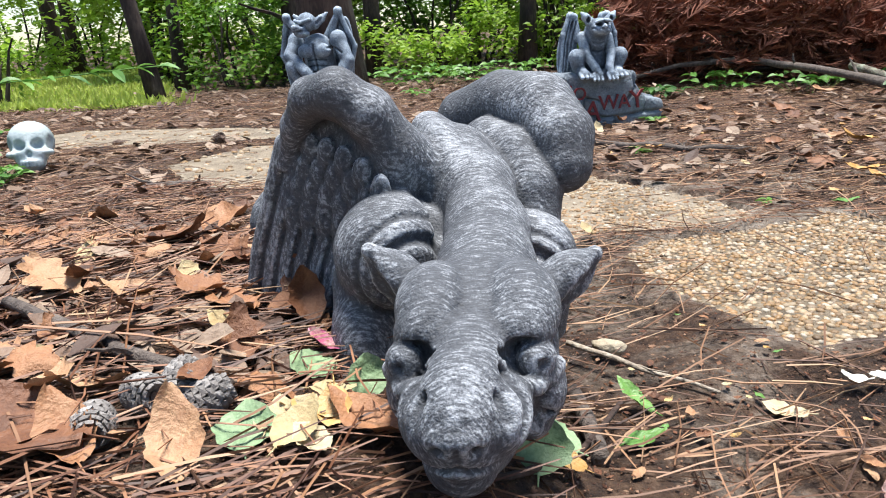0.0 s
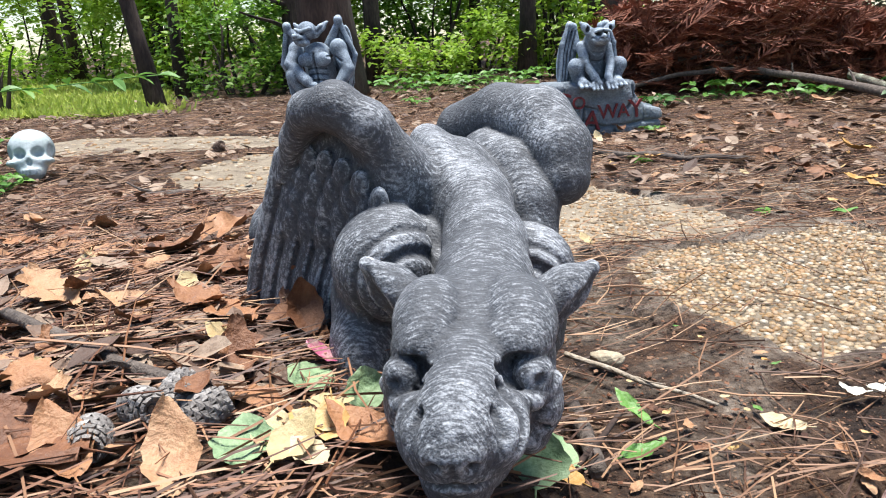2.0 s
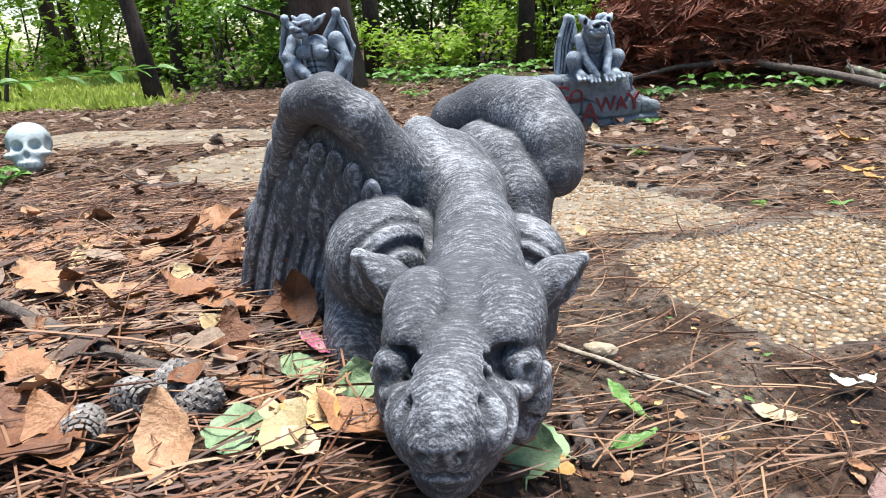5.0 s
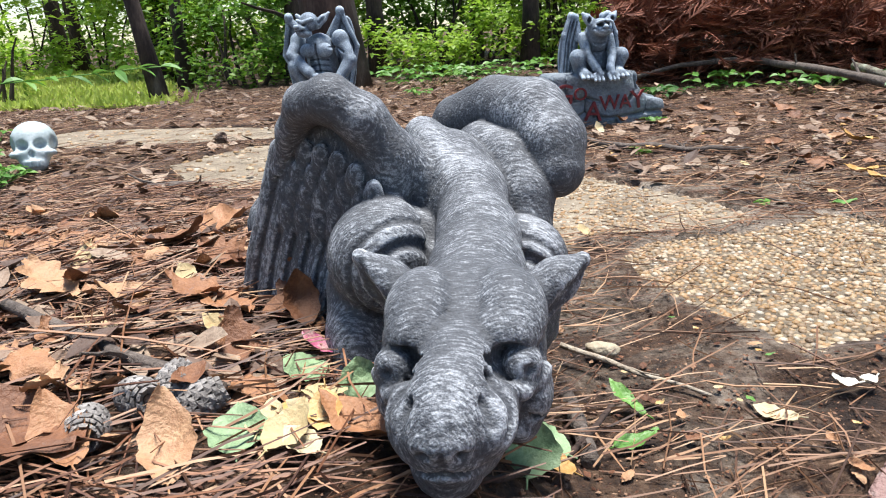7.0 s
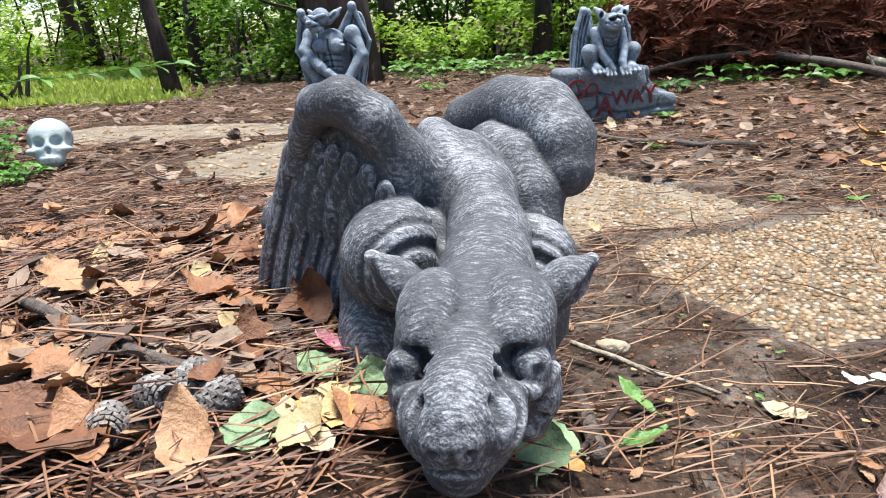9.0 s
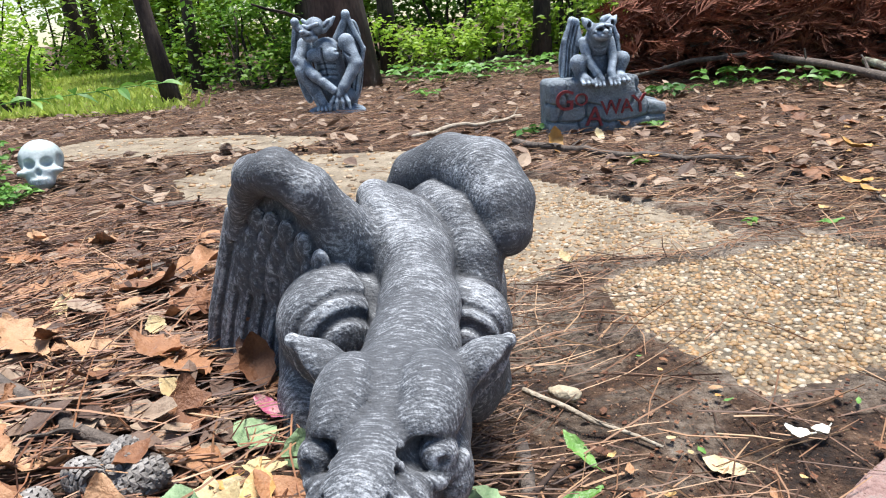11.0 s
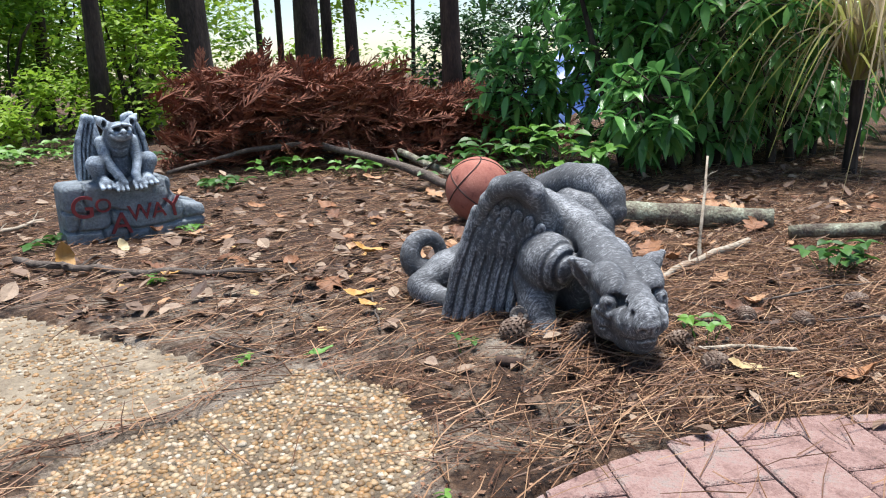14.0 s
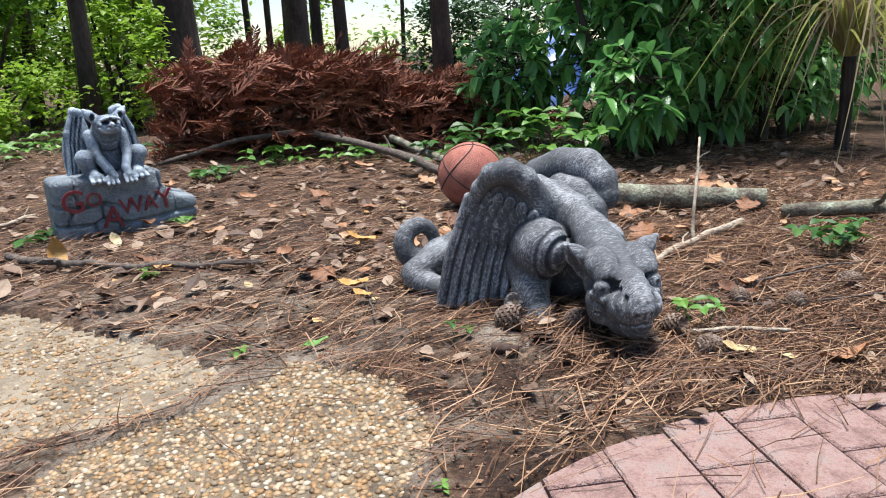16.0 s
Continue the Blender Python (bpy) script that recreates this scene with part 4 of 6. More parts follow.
# trunks: x, y, radius, height, lean
TRUNKS = [(-0.95, 5.70, 0.20, 9, (-0.35, 0), M_REDBARK), (-2.12, 5.30, 0.05, 8, (-1.1, 0), M_BARK), (-0.80, 7.2, 0.075, 9, (-0.2, 0), M_BARK), (0.56, 7.0, 0.07, 8, (0.05, 0), M_BARK),
          (1.45, 8.0, 0.19, 10, (-0.2, 0), M_BARK), (-2.45, 6.6, 0.05, 8, (0.1, 0), M_BARK), (-6.6, 12.2, 0.12, 10, (-0.5, 0), M_REDBARK), (-6.2, 12.0, 0.10, 10, (-0.6, 0), M_REDBARK),
          (-1.4, 6.6, 0.11, 1.3, (-0.1, 0), M_BARK), (-4.0, 9.5, 0.12, 9, (0.2, 0), M_BARK),
          (3.1, 9.6, 0.16, 10, (0.1, 0), M_BARK), (3.5, 10.0, 0.075, 10, (0.05, 0), M_BARK), (3.8, 9.8, 0.09, 10, (-0.2, 0), M_BARK), (2.8, 11, 0.045, 10, (0, 0), M_BARK), (3.35, 12, 0.05, 10, (0.1, 0), M_BARK),
          (3.55, 6.4, 0.085, 9, (-0.1, 0), M_REDBARK), (5.6, 12, 0.035, 9, (0.1, 0), M_BARK), (0.1, 9.0, 0.06, 8, (0.2, 0), M_BARK), (-1.9, 9.0, 0.07, 8, (-0.2, 0), M_BARK), (-3.2, 8.0, 0.06, 8, (0.1, 0), M_BARK)]
for i, (x, y, r, h, ln, m) in enumerate(TRUNKS):
    big = tagged(tree_trunk(x, y, r, h, ln, m), "tall straight tree trunk with rough furrowed bark at the wood's edge", "tree", "wood-edge trees")
    if i == 0:
        tagged(big, "thick reddish pine trunk marked with faded red paint bars")
        for dz, w in ((0.0, 0.075), (0.035, 0.085), (0.07, 0.07)):
            pts = [(-0.05 + 0.206 * math.sin(a), -0.206 * math.cos(a), 0.93 + dz) for a in np.linspace(-0.3, 0.3, 7)]
            v, f = tube(pts, [0.012] * 7, 6)
            part_of("paint_mark", from_arrays("paint_mark", v, f, M_PAINT), big, "faded red paint bar")


def bush(name, c, r, n, ln, material, label, clumps=14):
    thing = new(name)
    s = Soup()
    leaf_cloud(s, (0, 0, r[2] * 0.9), r, int(n * 1.7), ln, clumps + 8)
    part_of("foliage", s.mesh("foliage", material), thing, kind="stuff")
    st = Soup()
    for _ in range(5):
        st.add(*tube(bent((random.uniform(-0.15, 0.15), random.uniform(-0.1, 0.1), -0.05), (random.uniform(-0.8, 0.8) * r[0], random.uniform(-0.6, 0.6) * r[1], r[2] * random.uniform(0.8, 1.7)), 6, 0.25), np.linspace(0.022, 0.006, 7), 5))
    part_of("stem_mass", st.mesh("stem_mass", M_BARK), thing, kind="stuff")
    thing.matrix_basis = pose(*c)
    return tagged(thing, label, "bush", "woodland undergrowth")


WOOD = "leafy green woodland undergrowth with thin stems"
# the dark bush at (4.3, 4.2) is added; its colour stands for shade
for x, y, rx, rz, n, ln, m in ((-2.95, 7.9, 0.8, 1.0, 2200, 0.085, M_FOLLIGHT), (-1.9, 7.9, 1.0, 1.2, 3000, 0.085, M_FOLLIGHT), (-0.3, 8.2, 1.2, 1.1, 3200, 0.085, M_FOL), (0.9, 8.9, 1.1, 1.2, 2800, 0.085, M_FOLLIGHT), (1.5, 10.5, 1.0, 1.1, 1600, 0.09, M_FOL),
                              (-2.6, 10.5, 1.6, 1.9, 3200, 0.11, M_FOLLIGHT), (-0.6, 11.5, 1.8, 2.2, 4200, 0.11, M_FOL), (1.3, 12.5, 1.5, 1.7, 2600, 0.11, M_FOL),
                              (-3.5, 5.4, 0.4, 0.3, 800, 0.05, M_FOLLIGHT), (-5.6, 8.4, 0.8, 0.7, 1300, 0.08, M_FOLLIGHT), (-5.6, 11.5, 1.3, 1.2, 2000, 0.11, M_FOLLIGHT), (-8.0, 13.5, 2.0, 2.0, 3000, 0.13, M_FOLLIGHT), (-4.6, 14.0, 2.0, 2.6, 3400, 0.13, M_FOLLIGHT), (-10, 11, 1.8, 1.8, 2200, 0.13, M_FOL), (-7.4, 8.0, 1.2, 1.2, 2000, 0.1, M_FOLLIGHT),
                              (6.4, 9.5, 1.1, 1.2, 2600, 0.09, M_FOLDARK), (4.6, 7.9, 0.75, 0.62, 1800, 0.08, M_FOLDARK), (8.5, 9.0, 1.6, 1.7, 3200, 0.1, M_FOLDARK), (4.2, 12.5, 0.8, 0.7, 900, 0.1, M_FOLLIGHT), (10.5, 6.0, 1.8, 2.2, 3200, 0.11, M_FOLDARK), (5.4, 4.6, 0.8, 0.9, 3000, 0.08, M_FOL), (4.3, 4.2, 0.6, 0.6, 2200, 0.07, M_FOLDARK), (6.4, 3.4, 0.9, 1.0, 2600, 0.09, M_FOLLIGHT), (-1.2, 9.6, 1.2, 1.5, 2600, 0.1, M_FOLLIGHT), (0.4, 9.8, 1.1, 1.6, 2400, 0.1, M_FOLLIGHT), (-3.6, 9.2, 1.1, 1.5, 2400, 0.1, M_FOLLIGHT), (-0.2, 6.9, 0.7, 0.35, 1500, 0.06, M_FOLLIGHT), (-1.9, 6.6, 0.7, 0.5, 1500, 0.06, M_FOL), (0.9, 7.2, 0.6, 0.7, 1600, 0.07, M_FOLLIGHT)):
    bush("undergrowth", (x, y, 0), (rx, rx * 0.7, rz), n, ln, m, WOOD)


def canopy(c, r, n, ln, material):
    s = Soup()
    leaf_cloud(s, (0, 0, 0), r, n, ln, 26)
    ob = new("tree_canopy", s.mesh("tree_canopy", material))
    ob.matrix_basis = pose(*c)
    return tagged(ob, "hanging crown of green leaves high in the wood", "foliage", "wood canopy", "stuff")


for x, y, z, rx, rz, n, m in ((-2.5, 9.5, 4.2, 2.6, 1.6, 2000, M_FOLLIGHT), (0.6, 10.5, 4.4, 2.6, 1.7, 2000, M_FOLLIGHT), (-6.5, 12, 4.6, 3.0, 1.8, 3000, M_FOLLIGHT), (3.6, 12.5, 3.3, 2.8, 1.1, 3200, M_FOL), (2.2, 14, 2.2, 1.6, 1.2, 1500, M_FOLLIGHT), (5.6, 14, 2.4, 1.5, 1.3, 1500, M_FOLLIGHT), (7.5, 11, 4.0, 2.5, 1.6, 2400, M_FOLDARK)):
    canopy((x, y, z), (rx, rx * 0.6, rz), n, 0.12, m)

# far belt of woods, out to the sides and behind
s = Soup()
for i in range(64):
    a = 2 * math.pi * i / 64
    rr = random.uniform(19, 26)
    x, y = rr * math.sin(a) + 0.5, rr * math.cos(a)
    if y > 0 and 3.0 < x / max(y, 0.1) * 14 < 9.0:
        leaf_cloud(s, (x, y, 0.4), (2.0, 2.0, 1.0), 160, 0.3, 8)
    else:
        leaf_cloud(s, (x, y, 2.6), (2.4, 2.4, 3.0), 420, 0.3, 12)
tagged(new("far_woods", s.mesh("far_woods", M_FOL)), "distant belt of green woodland around the clearing", "woods", "", "stuff")

# grass clearing; the sun on it is put into the blades' bright colour
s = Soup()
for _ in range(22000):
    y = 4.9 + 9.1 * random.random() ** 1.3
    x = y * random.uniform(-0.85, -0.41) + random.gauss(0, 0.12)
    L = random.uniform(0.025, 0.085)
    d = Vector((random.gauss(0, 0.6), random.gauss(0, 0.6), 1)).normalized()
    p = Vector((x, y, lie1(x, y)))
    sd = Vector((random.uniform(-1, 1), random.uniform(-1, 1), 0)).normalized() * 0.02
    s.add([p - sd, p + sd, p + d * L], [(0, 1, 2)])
tagged(new("meadow_grass", s.mesh("meadow_grass", M_GRASS)), "bright yellow-green grass in a clearing, with sunlight in its colour", "grass", "", "stuff")

# ---------------------------------------------------------------- dead brush pile


def brush_pile():
    thing = new("brush_pile")
    s = Soup()
    for _ in range(1500):
        t = random.random()
        cx, cy = 0.92 + 1.95 * t, 5.0 - 0.62 * t
        hh = 0.66 * math.sin(math.pi * min(1, 0.20 + 0.72 * t ** 0.85)) ** 0.6 * (1 - 0.25 * t)
        p = Vector((cx + random.gauss(0, 0.10), cy + random.gauss(0, 0.22), random.uniform(0.02, max(0.06, hh * 0.92))))
        d = Vector((random.gauss(0.6, 0.55), random.gauss(-0.3, 0.45), random.gauss(0.28, 0.30))).normalized()
        L = random.uniform(0.16, 0.34)
        droop = Vector((0, 0, -random.uniform(0.1, 0.5)))
        up = (Vector((0, 0, 1)) + rnd_dir() * 0.6).normalized()
        side = d.cross(up).normalized()
        pts = [p + d * (L * u) + droop * (L * u * u) for u in (0, 0.33, 0.66, 1)]
        s.add(*tube(pts, [0.004, 0.003, 0.002, 0.001], 3, False))
        for i in range(13):
            u = 0.08 + 0.9 * i / 13
            q = p + d * (L * u) + droop * (L * u * u)
            for sg in (-1, 1):
                e = (d * 0.9 + side * sg * random.uniform(0.4, 0.9) + rnd_dir() * 0.35).normalized()
                ln = 0.075 * (1.1 - u) + 0.022
                w = up * 0.0026 + d * 0.0016
                s.add([q - w, q + w, q + e * ln, q + e * ln * 0.55 + side * sg * 0.011 - w], [(0, 1, 2), (0, 2, 3)])
    part_of("dead_fronds", s.mesh("dead_fronds", M_DEAD), thing, "rust-brown dried conifer fronds", "stuff")
    for i in range(5):
        v, f = tube(bent((1.0 + 0.1 * i, 4.95 - 0.1 * i, 0.06 + 0.05 * i), (2.5 - 0.1 * i, 4.3 + 0.12 * i, 0.12 + 0.06 * i), 8, 0.2), np.linspace(0.02, 0.006, 9), 6)
        part_of("branch", from_arrays("branch", v, f, M_STICK), thing)
    return tagged(thing, "heap of rust-brown dead conifer branches", "brush pile")


brush_pile()

# ---------------------------------------------------------------- shrub, strap plant, tarp


def broad_leaf(s, p, d, ln, w, droop):
    """A broad leaf, folded on its rib and bent down, of five cross rows."""
    d = d.normalized()
    side = d.cross(Vector((0, 0, 1)))
    if side.length < 0.05:
        side = Vector((1, 0, 0))
    side.normalize()
    nrm = side.cross(d).normalized()
    roll = random.uniform(-0.5, 0.5)
    side, nrm = side * math.cos(roll) + nrm * math.sin(roll), nrm * math.cos(roll) - side * math.sin(roll)
    verts, faces = [], []
    prof = (0.10, 0.75, 1.0, 0.72, 0.03)
    for i, q in enumerate(prof):
        t = i / 4
        c = p + d * (ln * t) - Vector((0, 0, droop * ln * t * t))
        verts += [c - side * (w * q) + nrm * (w * q * 0.35), c, c + side * (w * q) + nrm * (w * q * 0.35)]
    for i in range(4):
        a = i * 3
        faces += [(a, a + 1, a + 4, a + 3), (a + 1, a + 2, a + 5, a + 4)]
    s.add(verts, faces)


def shrub():
    thing = new("shrub")
    s, st = Soup(), Soup()
    blobs = [((3.02, 3.40, 0.80), (0.34, 0.40, 0.55), 150), ((3.3, 3.05, 0.92), (0.55, 0.55, 0.62), 320), ((4.0, 3.45, 1.0), (0.6, 0.42, 0.75), 240), ((3.15, 3.2, 0.26), (0.5, 0.3, 0.24), 120), ((3.95, 3.2, 0.30), (0.5, 0.3, 0.28), 130), ((2.72, 3.9, 0.42), (0.25, 0.35, 0.34), 120), ((3.2, 3.9, 1.3), (0.8, 0.6, 0.6), 200), ((4.9, 3.3, 0.7), (0.6, 0.7, 0.75), 200), ((2.72, 2.85, 0.36), (0.22, 0.22, 0.18), 40)]
    for c, r, n in blobs:
        for _ in range(n):
            o = rnd_dir()
            k = random.uniform(0.55, 1.08)
            p = Vector(c) + Vector((o.x * r[0], o.y * r[1], o.z * r[2])) * k
            if p.z < 0.10:
                continue
            tip = (Vector((o.x, o.y, o.z * 0.5 - 0.1)) + rnd_dir() * 0.5).normalized()
            st.add(*tube([p - tip * 0.14, p], [0.0045, 0.003], 4, False))
            m = random.randint(5, 8)
            for i in range(m):
                a = 2 * math.pi * i / m + random.random()
                x = tip.cross(Vector((0.2, 0.3, 1))).normalized()
                d = tip * random.uniform(0.2, 0.8) + x * math.cos(a) + tip.cross(x) * math.sin(a)
                ln = random.uniform(0.07, 0.125)
                broad_leaf(s, p - tip * random.uniform(0, 0.05), d, ln, ln * 0.21, random.uniform(0.1, 0.6))
    part_of("foliage", s.mesh("foliage", M_SHRUB, True), thing, "glossy pointed dark green leaves", "stuff")
    part_of("twig_mass", st.mesh("twig_mass", M_BARK), thing, kind="stuff")
    for i in range(7):
        a = Vector((2.95 + 0.2 * i, 3.15 + random.uniform(-0.2, 0.3), -0.05))
        v, f = tube(bent(a, a + Vector((random.uniform(-0.4, 0.4), random.uniform(-0.3, 0.3), 1.2)), 7, 0.25), np.linspace(0.028, 0.008, 8), 7)
        part_of("stem", from_arrays("stem", v, f, M_BARK, True), thing)
    return tagged(thing, "large glossy dark green broad-leaved shrub", "shrub")


shrub()


def strap_plant(x, y, n, h):
    thing = new("strap_leaf_plant")
    s = Soup()
    for _ in range(n):
        a = random.uniform(0, 6.28)
        out = Vector((math.cos(a), math.sin(a), 0))
        sway = Vector((-out.y, out.x, 0)) * random.uniform(-0.35, 0.35)
        reach, top, drop = random.uniform(0.25, 0.9), random.uniform(0.25, 1.0) * h, random.uniform(1.7, 2.9)
        w = random.uniform(0.007, 0.014)
        sd = out.cross(Vector((0, 0, 1))) * w
        verts, faces = [], []
        for i in range(8):
            t = i / 7
            p = out * (reach * t + 0.03) + sway * t * t + Vector((0, 0, 0.45 + top * (2.2 * t - drop * t * t)))
            p.z = max(p.z, 0.01)
            ww = sd * (1.05 - t)
            verts += [p - ww, p + Vector((0, 0, -w * 0.5)), p + ww]
        for i in range(7):
            b = i * 3
            faces += [(b, b + 1, b + 4, b + 3), (b + 1, b + 2, b + 5, b + 4)]
        s.add(verts, faces)
    part_of("strap_leaves", s.mesh("strap_leaves", M_STRAP), thing, kind="stuff")
    v, f = tube([(0, 0, -0.03), (0.01, 0, 0.2), (0, 0, 0.46)], [0.035, 0.03, 0.03], 10)
    part_of("crown", from_arrays("crown", v, f, M_BARK), thing)
    thing.matrix_basis = pose(x, y, 0)
    return tagged(thing, "arching yellow-green strap-leaved clump with dry blades", "plant")


strap_plant(3.72, 2.55, 200, 1.0)


def tarp():
    n = 22
    v, f = [], []
    for i in range(n):
        for j in range(n):
            x, y = (i / (n - 1) - 0.5) * 0.85, (j / (n - 1) - 0.5) * 0.6
            z = 0.46 * math.exp(-(x * x / 0.14 + y * y / 0.07)) + 0.03 * math.sin(19 * x + 7 * y) + 0.02 * math.sin(31 * y - 11 * x) + 0.04
            v.append((x, y, z))
    for i in range(n - 1):
        for j in range(n - 1):
            f.append((i * n + j, (i + 1) * n + j, (i + 1) * n + j + 1, i * n + j + 1))
    ob = new("tarp", from_arrays("tarp", v, f, M_TARP, True))
    ob.matrix_basis = pose(3.74, 4.9, 0.0) @ Matrix.Diagonal((1, 1, 1.35, 1))
    return tagged(ob, "crumpled blue plastic tarp heaped behind the shrub", "tarp")


tarp()

# ---------------------------------------------------------------- logs, branches, sticks


def stick(name, pts, r0, r1, material, label, category, twigs=0, sides=8, wob=0.12):
    """A branch through the given ground points, with short side twigs."""
    thing = new(name)
    pts = [(x, y, max(z, lie1(x, y) + 0.6 * r0)) for x, y, z in pts]
    path = []
    for a, b in zip(pts, pts[1:]):
        path += bent(a, b, 6, wob)[:-1]
    path.append(Vector(pts[-1]))
    v, f = tube(path, np.linspace(r0, r1, len(path)), sides, True, 0.22)
    part_of("branch", from_arrays("branch", v, f, material, True), thing)
    for _ in range(twigs):
        i = random.randrange(2, len(path) - 1)
        d = rnd_dir()
        d.z = abs(d.z) * 0.6
        r = (r0 + (r1 - r0) * i / len(path)) * 0.45
        v, f = tube(bent(path[i], path[i] + d * random.uniform(4, 12) * (r + 0.004), 4, 0.3), np.linspace(r, r * 0.4, 5), 5)
        part_of("twig", from_arrays("twig", v, f, material), thing)
    return tagged(thing, label, category)


stick("fallen_log", [(2.07, 2.29, 0.036), (2.45, 1.90, 0.034)], 0.043, 0.035, M_LICHEN, "short cut log crusted with pale green lichen", "log", 0, 14, 0.02)
stick("fallen_branch", [(2.36, 1.76, 0.03), (2.62, 1.60, 0.035), (3.1, 1.42, 0.04)], 0.02, 0.026, M_LICHEN, "long grey lichened branch lying on straw", "branch", 2, 9)
stick("fallen_branch", [(0.80, 4.35, 0.05), (1.25, 4.45, 0.13), (1.62, 4.4, 0.15), (1.78, 3.5, 0.10), (1.84, 2.95, 0.04)], 0.010, 0.023, M_STICK, "long bowed grey fallen branch before the brush pile", "branch", 6, 9, 0.08)
stick("fallen_branch", [(1.95, 3.9, 0.12), (1.93, 3.1, 0.06), (2.0, 2.7, 0.03)], 0.018, 0.022, M_LICHEN, "thick lichened branch behind the ball", "branch", 2, 9, 0.06)
stick("bleached_stick", [(1.62, 1.56, 0.02), (1.80, 1.65, 0.02), (2.16, 1.74, 0.03)], 0.006, 0.011, M_PALESTICK, "pale barkless stick lying on straw", "stick", 2)
stick("twig_stem", [(1.92, 1.69, 0.0), (1.95, 1.72, 0.12), (2.06, 1.82, 0.28)], 0.006, 0.0035, M_PALESTICK, "thin pale upright twig stuck in the ground", "stick", 2)
stick("fallen_branch", [(0.20, 2.74, 0.02), (0.36, 2.52, 0.022), (0.60, 2.36, 0.02), (0.86, 2.20, 0.018)], 0.012, 0.008, M_STICK, "dark crooked stick in front of the marker stone", "stick", 7, 8, 0.3)
stick("bleached_stick", [(-0.20, 3.02, 0.015), (0.05, 3.2, 0.02), (0.25, 3.42, 0.02)], 0.010, 0.007, M_PALESTICK, "thin pale crooked stick on mulch", "stick", 5, 8, 0.3)
stick("fallen_stick", [(-0.418, 0.749, 0.15), (-0.246, 0.621, 0.15), (-0.144, 0.583, 0.132)], 0.0058, 0.0070, M_STICK, "straight grey stick with knots on pine straw", "stick", 2, 9, 0.03)
stick("fallen_stick", [(-0.62, 1.30, 0.03), (-0.54, 1.44, 0.03)], 0.008, 0.006, M_STICK, "short brown stick among dry leaves", "stick", 2)
stick("fallen_stick", [(-0.80, 1.15, 0.03), (-0.56, 1.27, 0.035)], 0.006, 0.005, M_STICK, "short brown stick among dry leaves", "stick", 1)
stick("fallen_stick", [(-0.86, 1.98, 0.018), (-0.66, 2.0, 0.018)], 0.014, 0.010, M_STICK, "dark short stick at a slab's edge", "stick", 2)
stick("broken_twig", [(0.147, 0.79, 0.012), (0.150, 0.72, 0.018), (0.151, 0.645, 0.022)], 0.0075, 0.009, M_STICK, "broken brown twig with a pale orange snapped end", "stick", 0, 10, 0.04)
stick("fallen_stick", [(0.154, 0.898, 0.02), (0.23, 0.83, 0.014), (0.297, 0.777, 0.012)], 0.004, 0.002, M_PALESTICK, "thin dry stem beside the statue", "stick", 1, 6)
stick("fallen_stick", [(0.02, 0.52, 0.08), (0.065, 0.553, 0.068), (0.13, 0.64, 0.03), (0.189, 0.748, 0.02)], 0.0035, 0.003, M_REDBARK, "thin reddish twig under the statue's chin", "stick", 2, 6, 0.04)
stick("fallen_stick", [(1.428, 1.207, 0.02), (1.52, 1.16, 0.022), (1.605, 1.122, 0.012)], 0.005, 0.004, M_PALESTICK, "thin grey stick before the crouching statue", "stick", 2, 6)
stick("bark_piece", [(1.07, 1.332, 0.024), (1.105, 1.298, 0.022)], 0.010, 0.009, M_REDBARK, "stub of tan bark on pine straw", "bark", 0, 8, 0.02)
for a, b in (((1.5, 1.35), (2.0, 1.1)), ((1.6, 1.5), (1.75, 1.2)), ((0.62, 1.75), (0.72, 1.6)), ((0.95, 1.62), (1.02, 1.86)), ((1.75, 1.35), (2.2, 1.3)), ((0.6, 1.02), (0.62, 1.10))):
    stick("fallen_twig", [(*a, 0.012 + lie1(*a)), (*b, 0.014 + lie1(*b))], 0.003, 0.002, M_STICK, "thin dark twig on the litter", "stick", 2, 6)

# ---------------------------------------------------------------- pine cones


def pine_cone(material, label, L=0.055, R=0.026):
    thing = new("pine_cone")
    s = Soup()
    rows = 9
    for i in range(rows):
        t = (i + 0.5) / rows
        rr = R * (0.35 + 0.65 * math.sin(math.pi * (0.12 + 0.8 * t)) ** 0.8)
        n = 9
        for j in range(n):
            a = 2 * math.pi * (j + 0.5 * (i % 2)) / n
            o = Vector((math.cos(a), math.sin(a), 0))
            sd = Vector((-math.sin(a), math.cos(a), 0)) * (rr * 0.36)
            z = L * (t - 0.5)
            p0, p1 = o * (rr * 0.35) + Vector((0, 0, z)), o * rr + Vector((0, 0, z + 0.006))
            up = Vector((0, 0, 0.0035))
            s.add([p0 - sd * 0.5, p0 + sd * 0.5, p1 + sd - up, p1 - sd - up, p1 + o * 0.003, p1 + sd * 0.7 + up, p1 - sd * 0.7 + up],
                  [(0, 1, 5, 6), (3, 2, 1, 0), (2, 3, 4), (2, 4, 5), (3, 6, 4), (4, 6, 5), (1, 2, 5), (0, 6, 3)])
    part_of("scale_mass", s.mesh("scale_mass", material), thing, kind="stuff")
    v, f = tube([(0, 0, -L * 0.52), (0, 0, L * 0.5)], [R * 0.4, R * 0.25], 8)
    part_of("core", from_arrays("core", v, f, M_CONE), thing)
    return tagged(thing, label, "pine cone", "fallen pine cones")


cone = pine_cone(M_CONE, "brown open pine cone on pine straw")
cone.matrix_basis = pose(1.150, 1.405, lie1(1.15, 1.405) + 0.020, 75, 20, 30) @ Matrix.Diagonal((0.95, 0.95, 0.95, 1))
gcone = pine_cone(M_GREYCONE, "weathered grey-white pine cone in leaf litter")
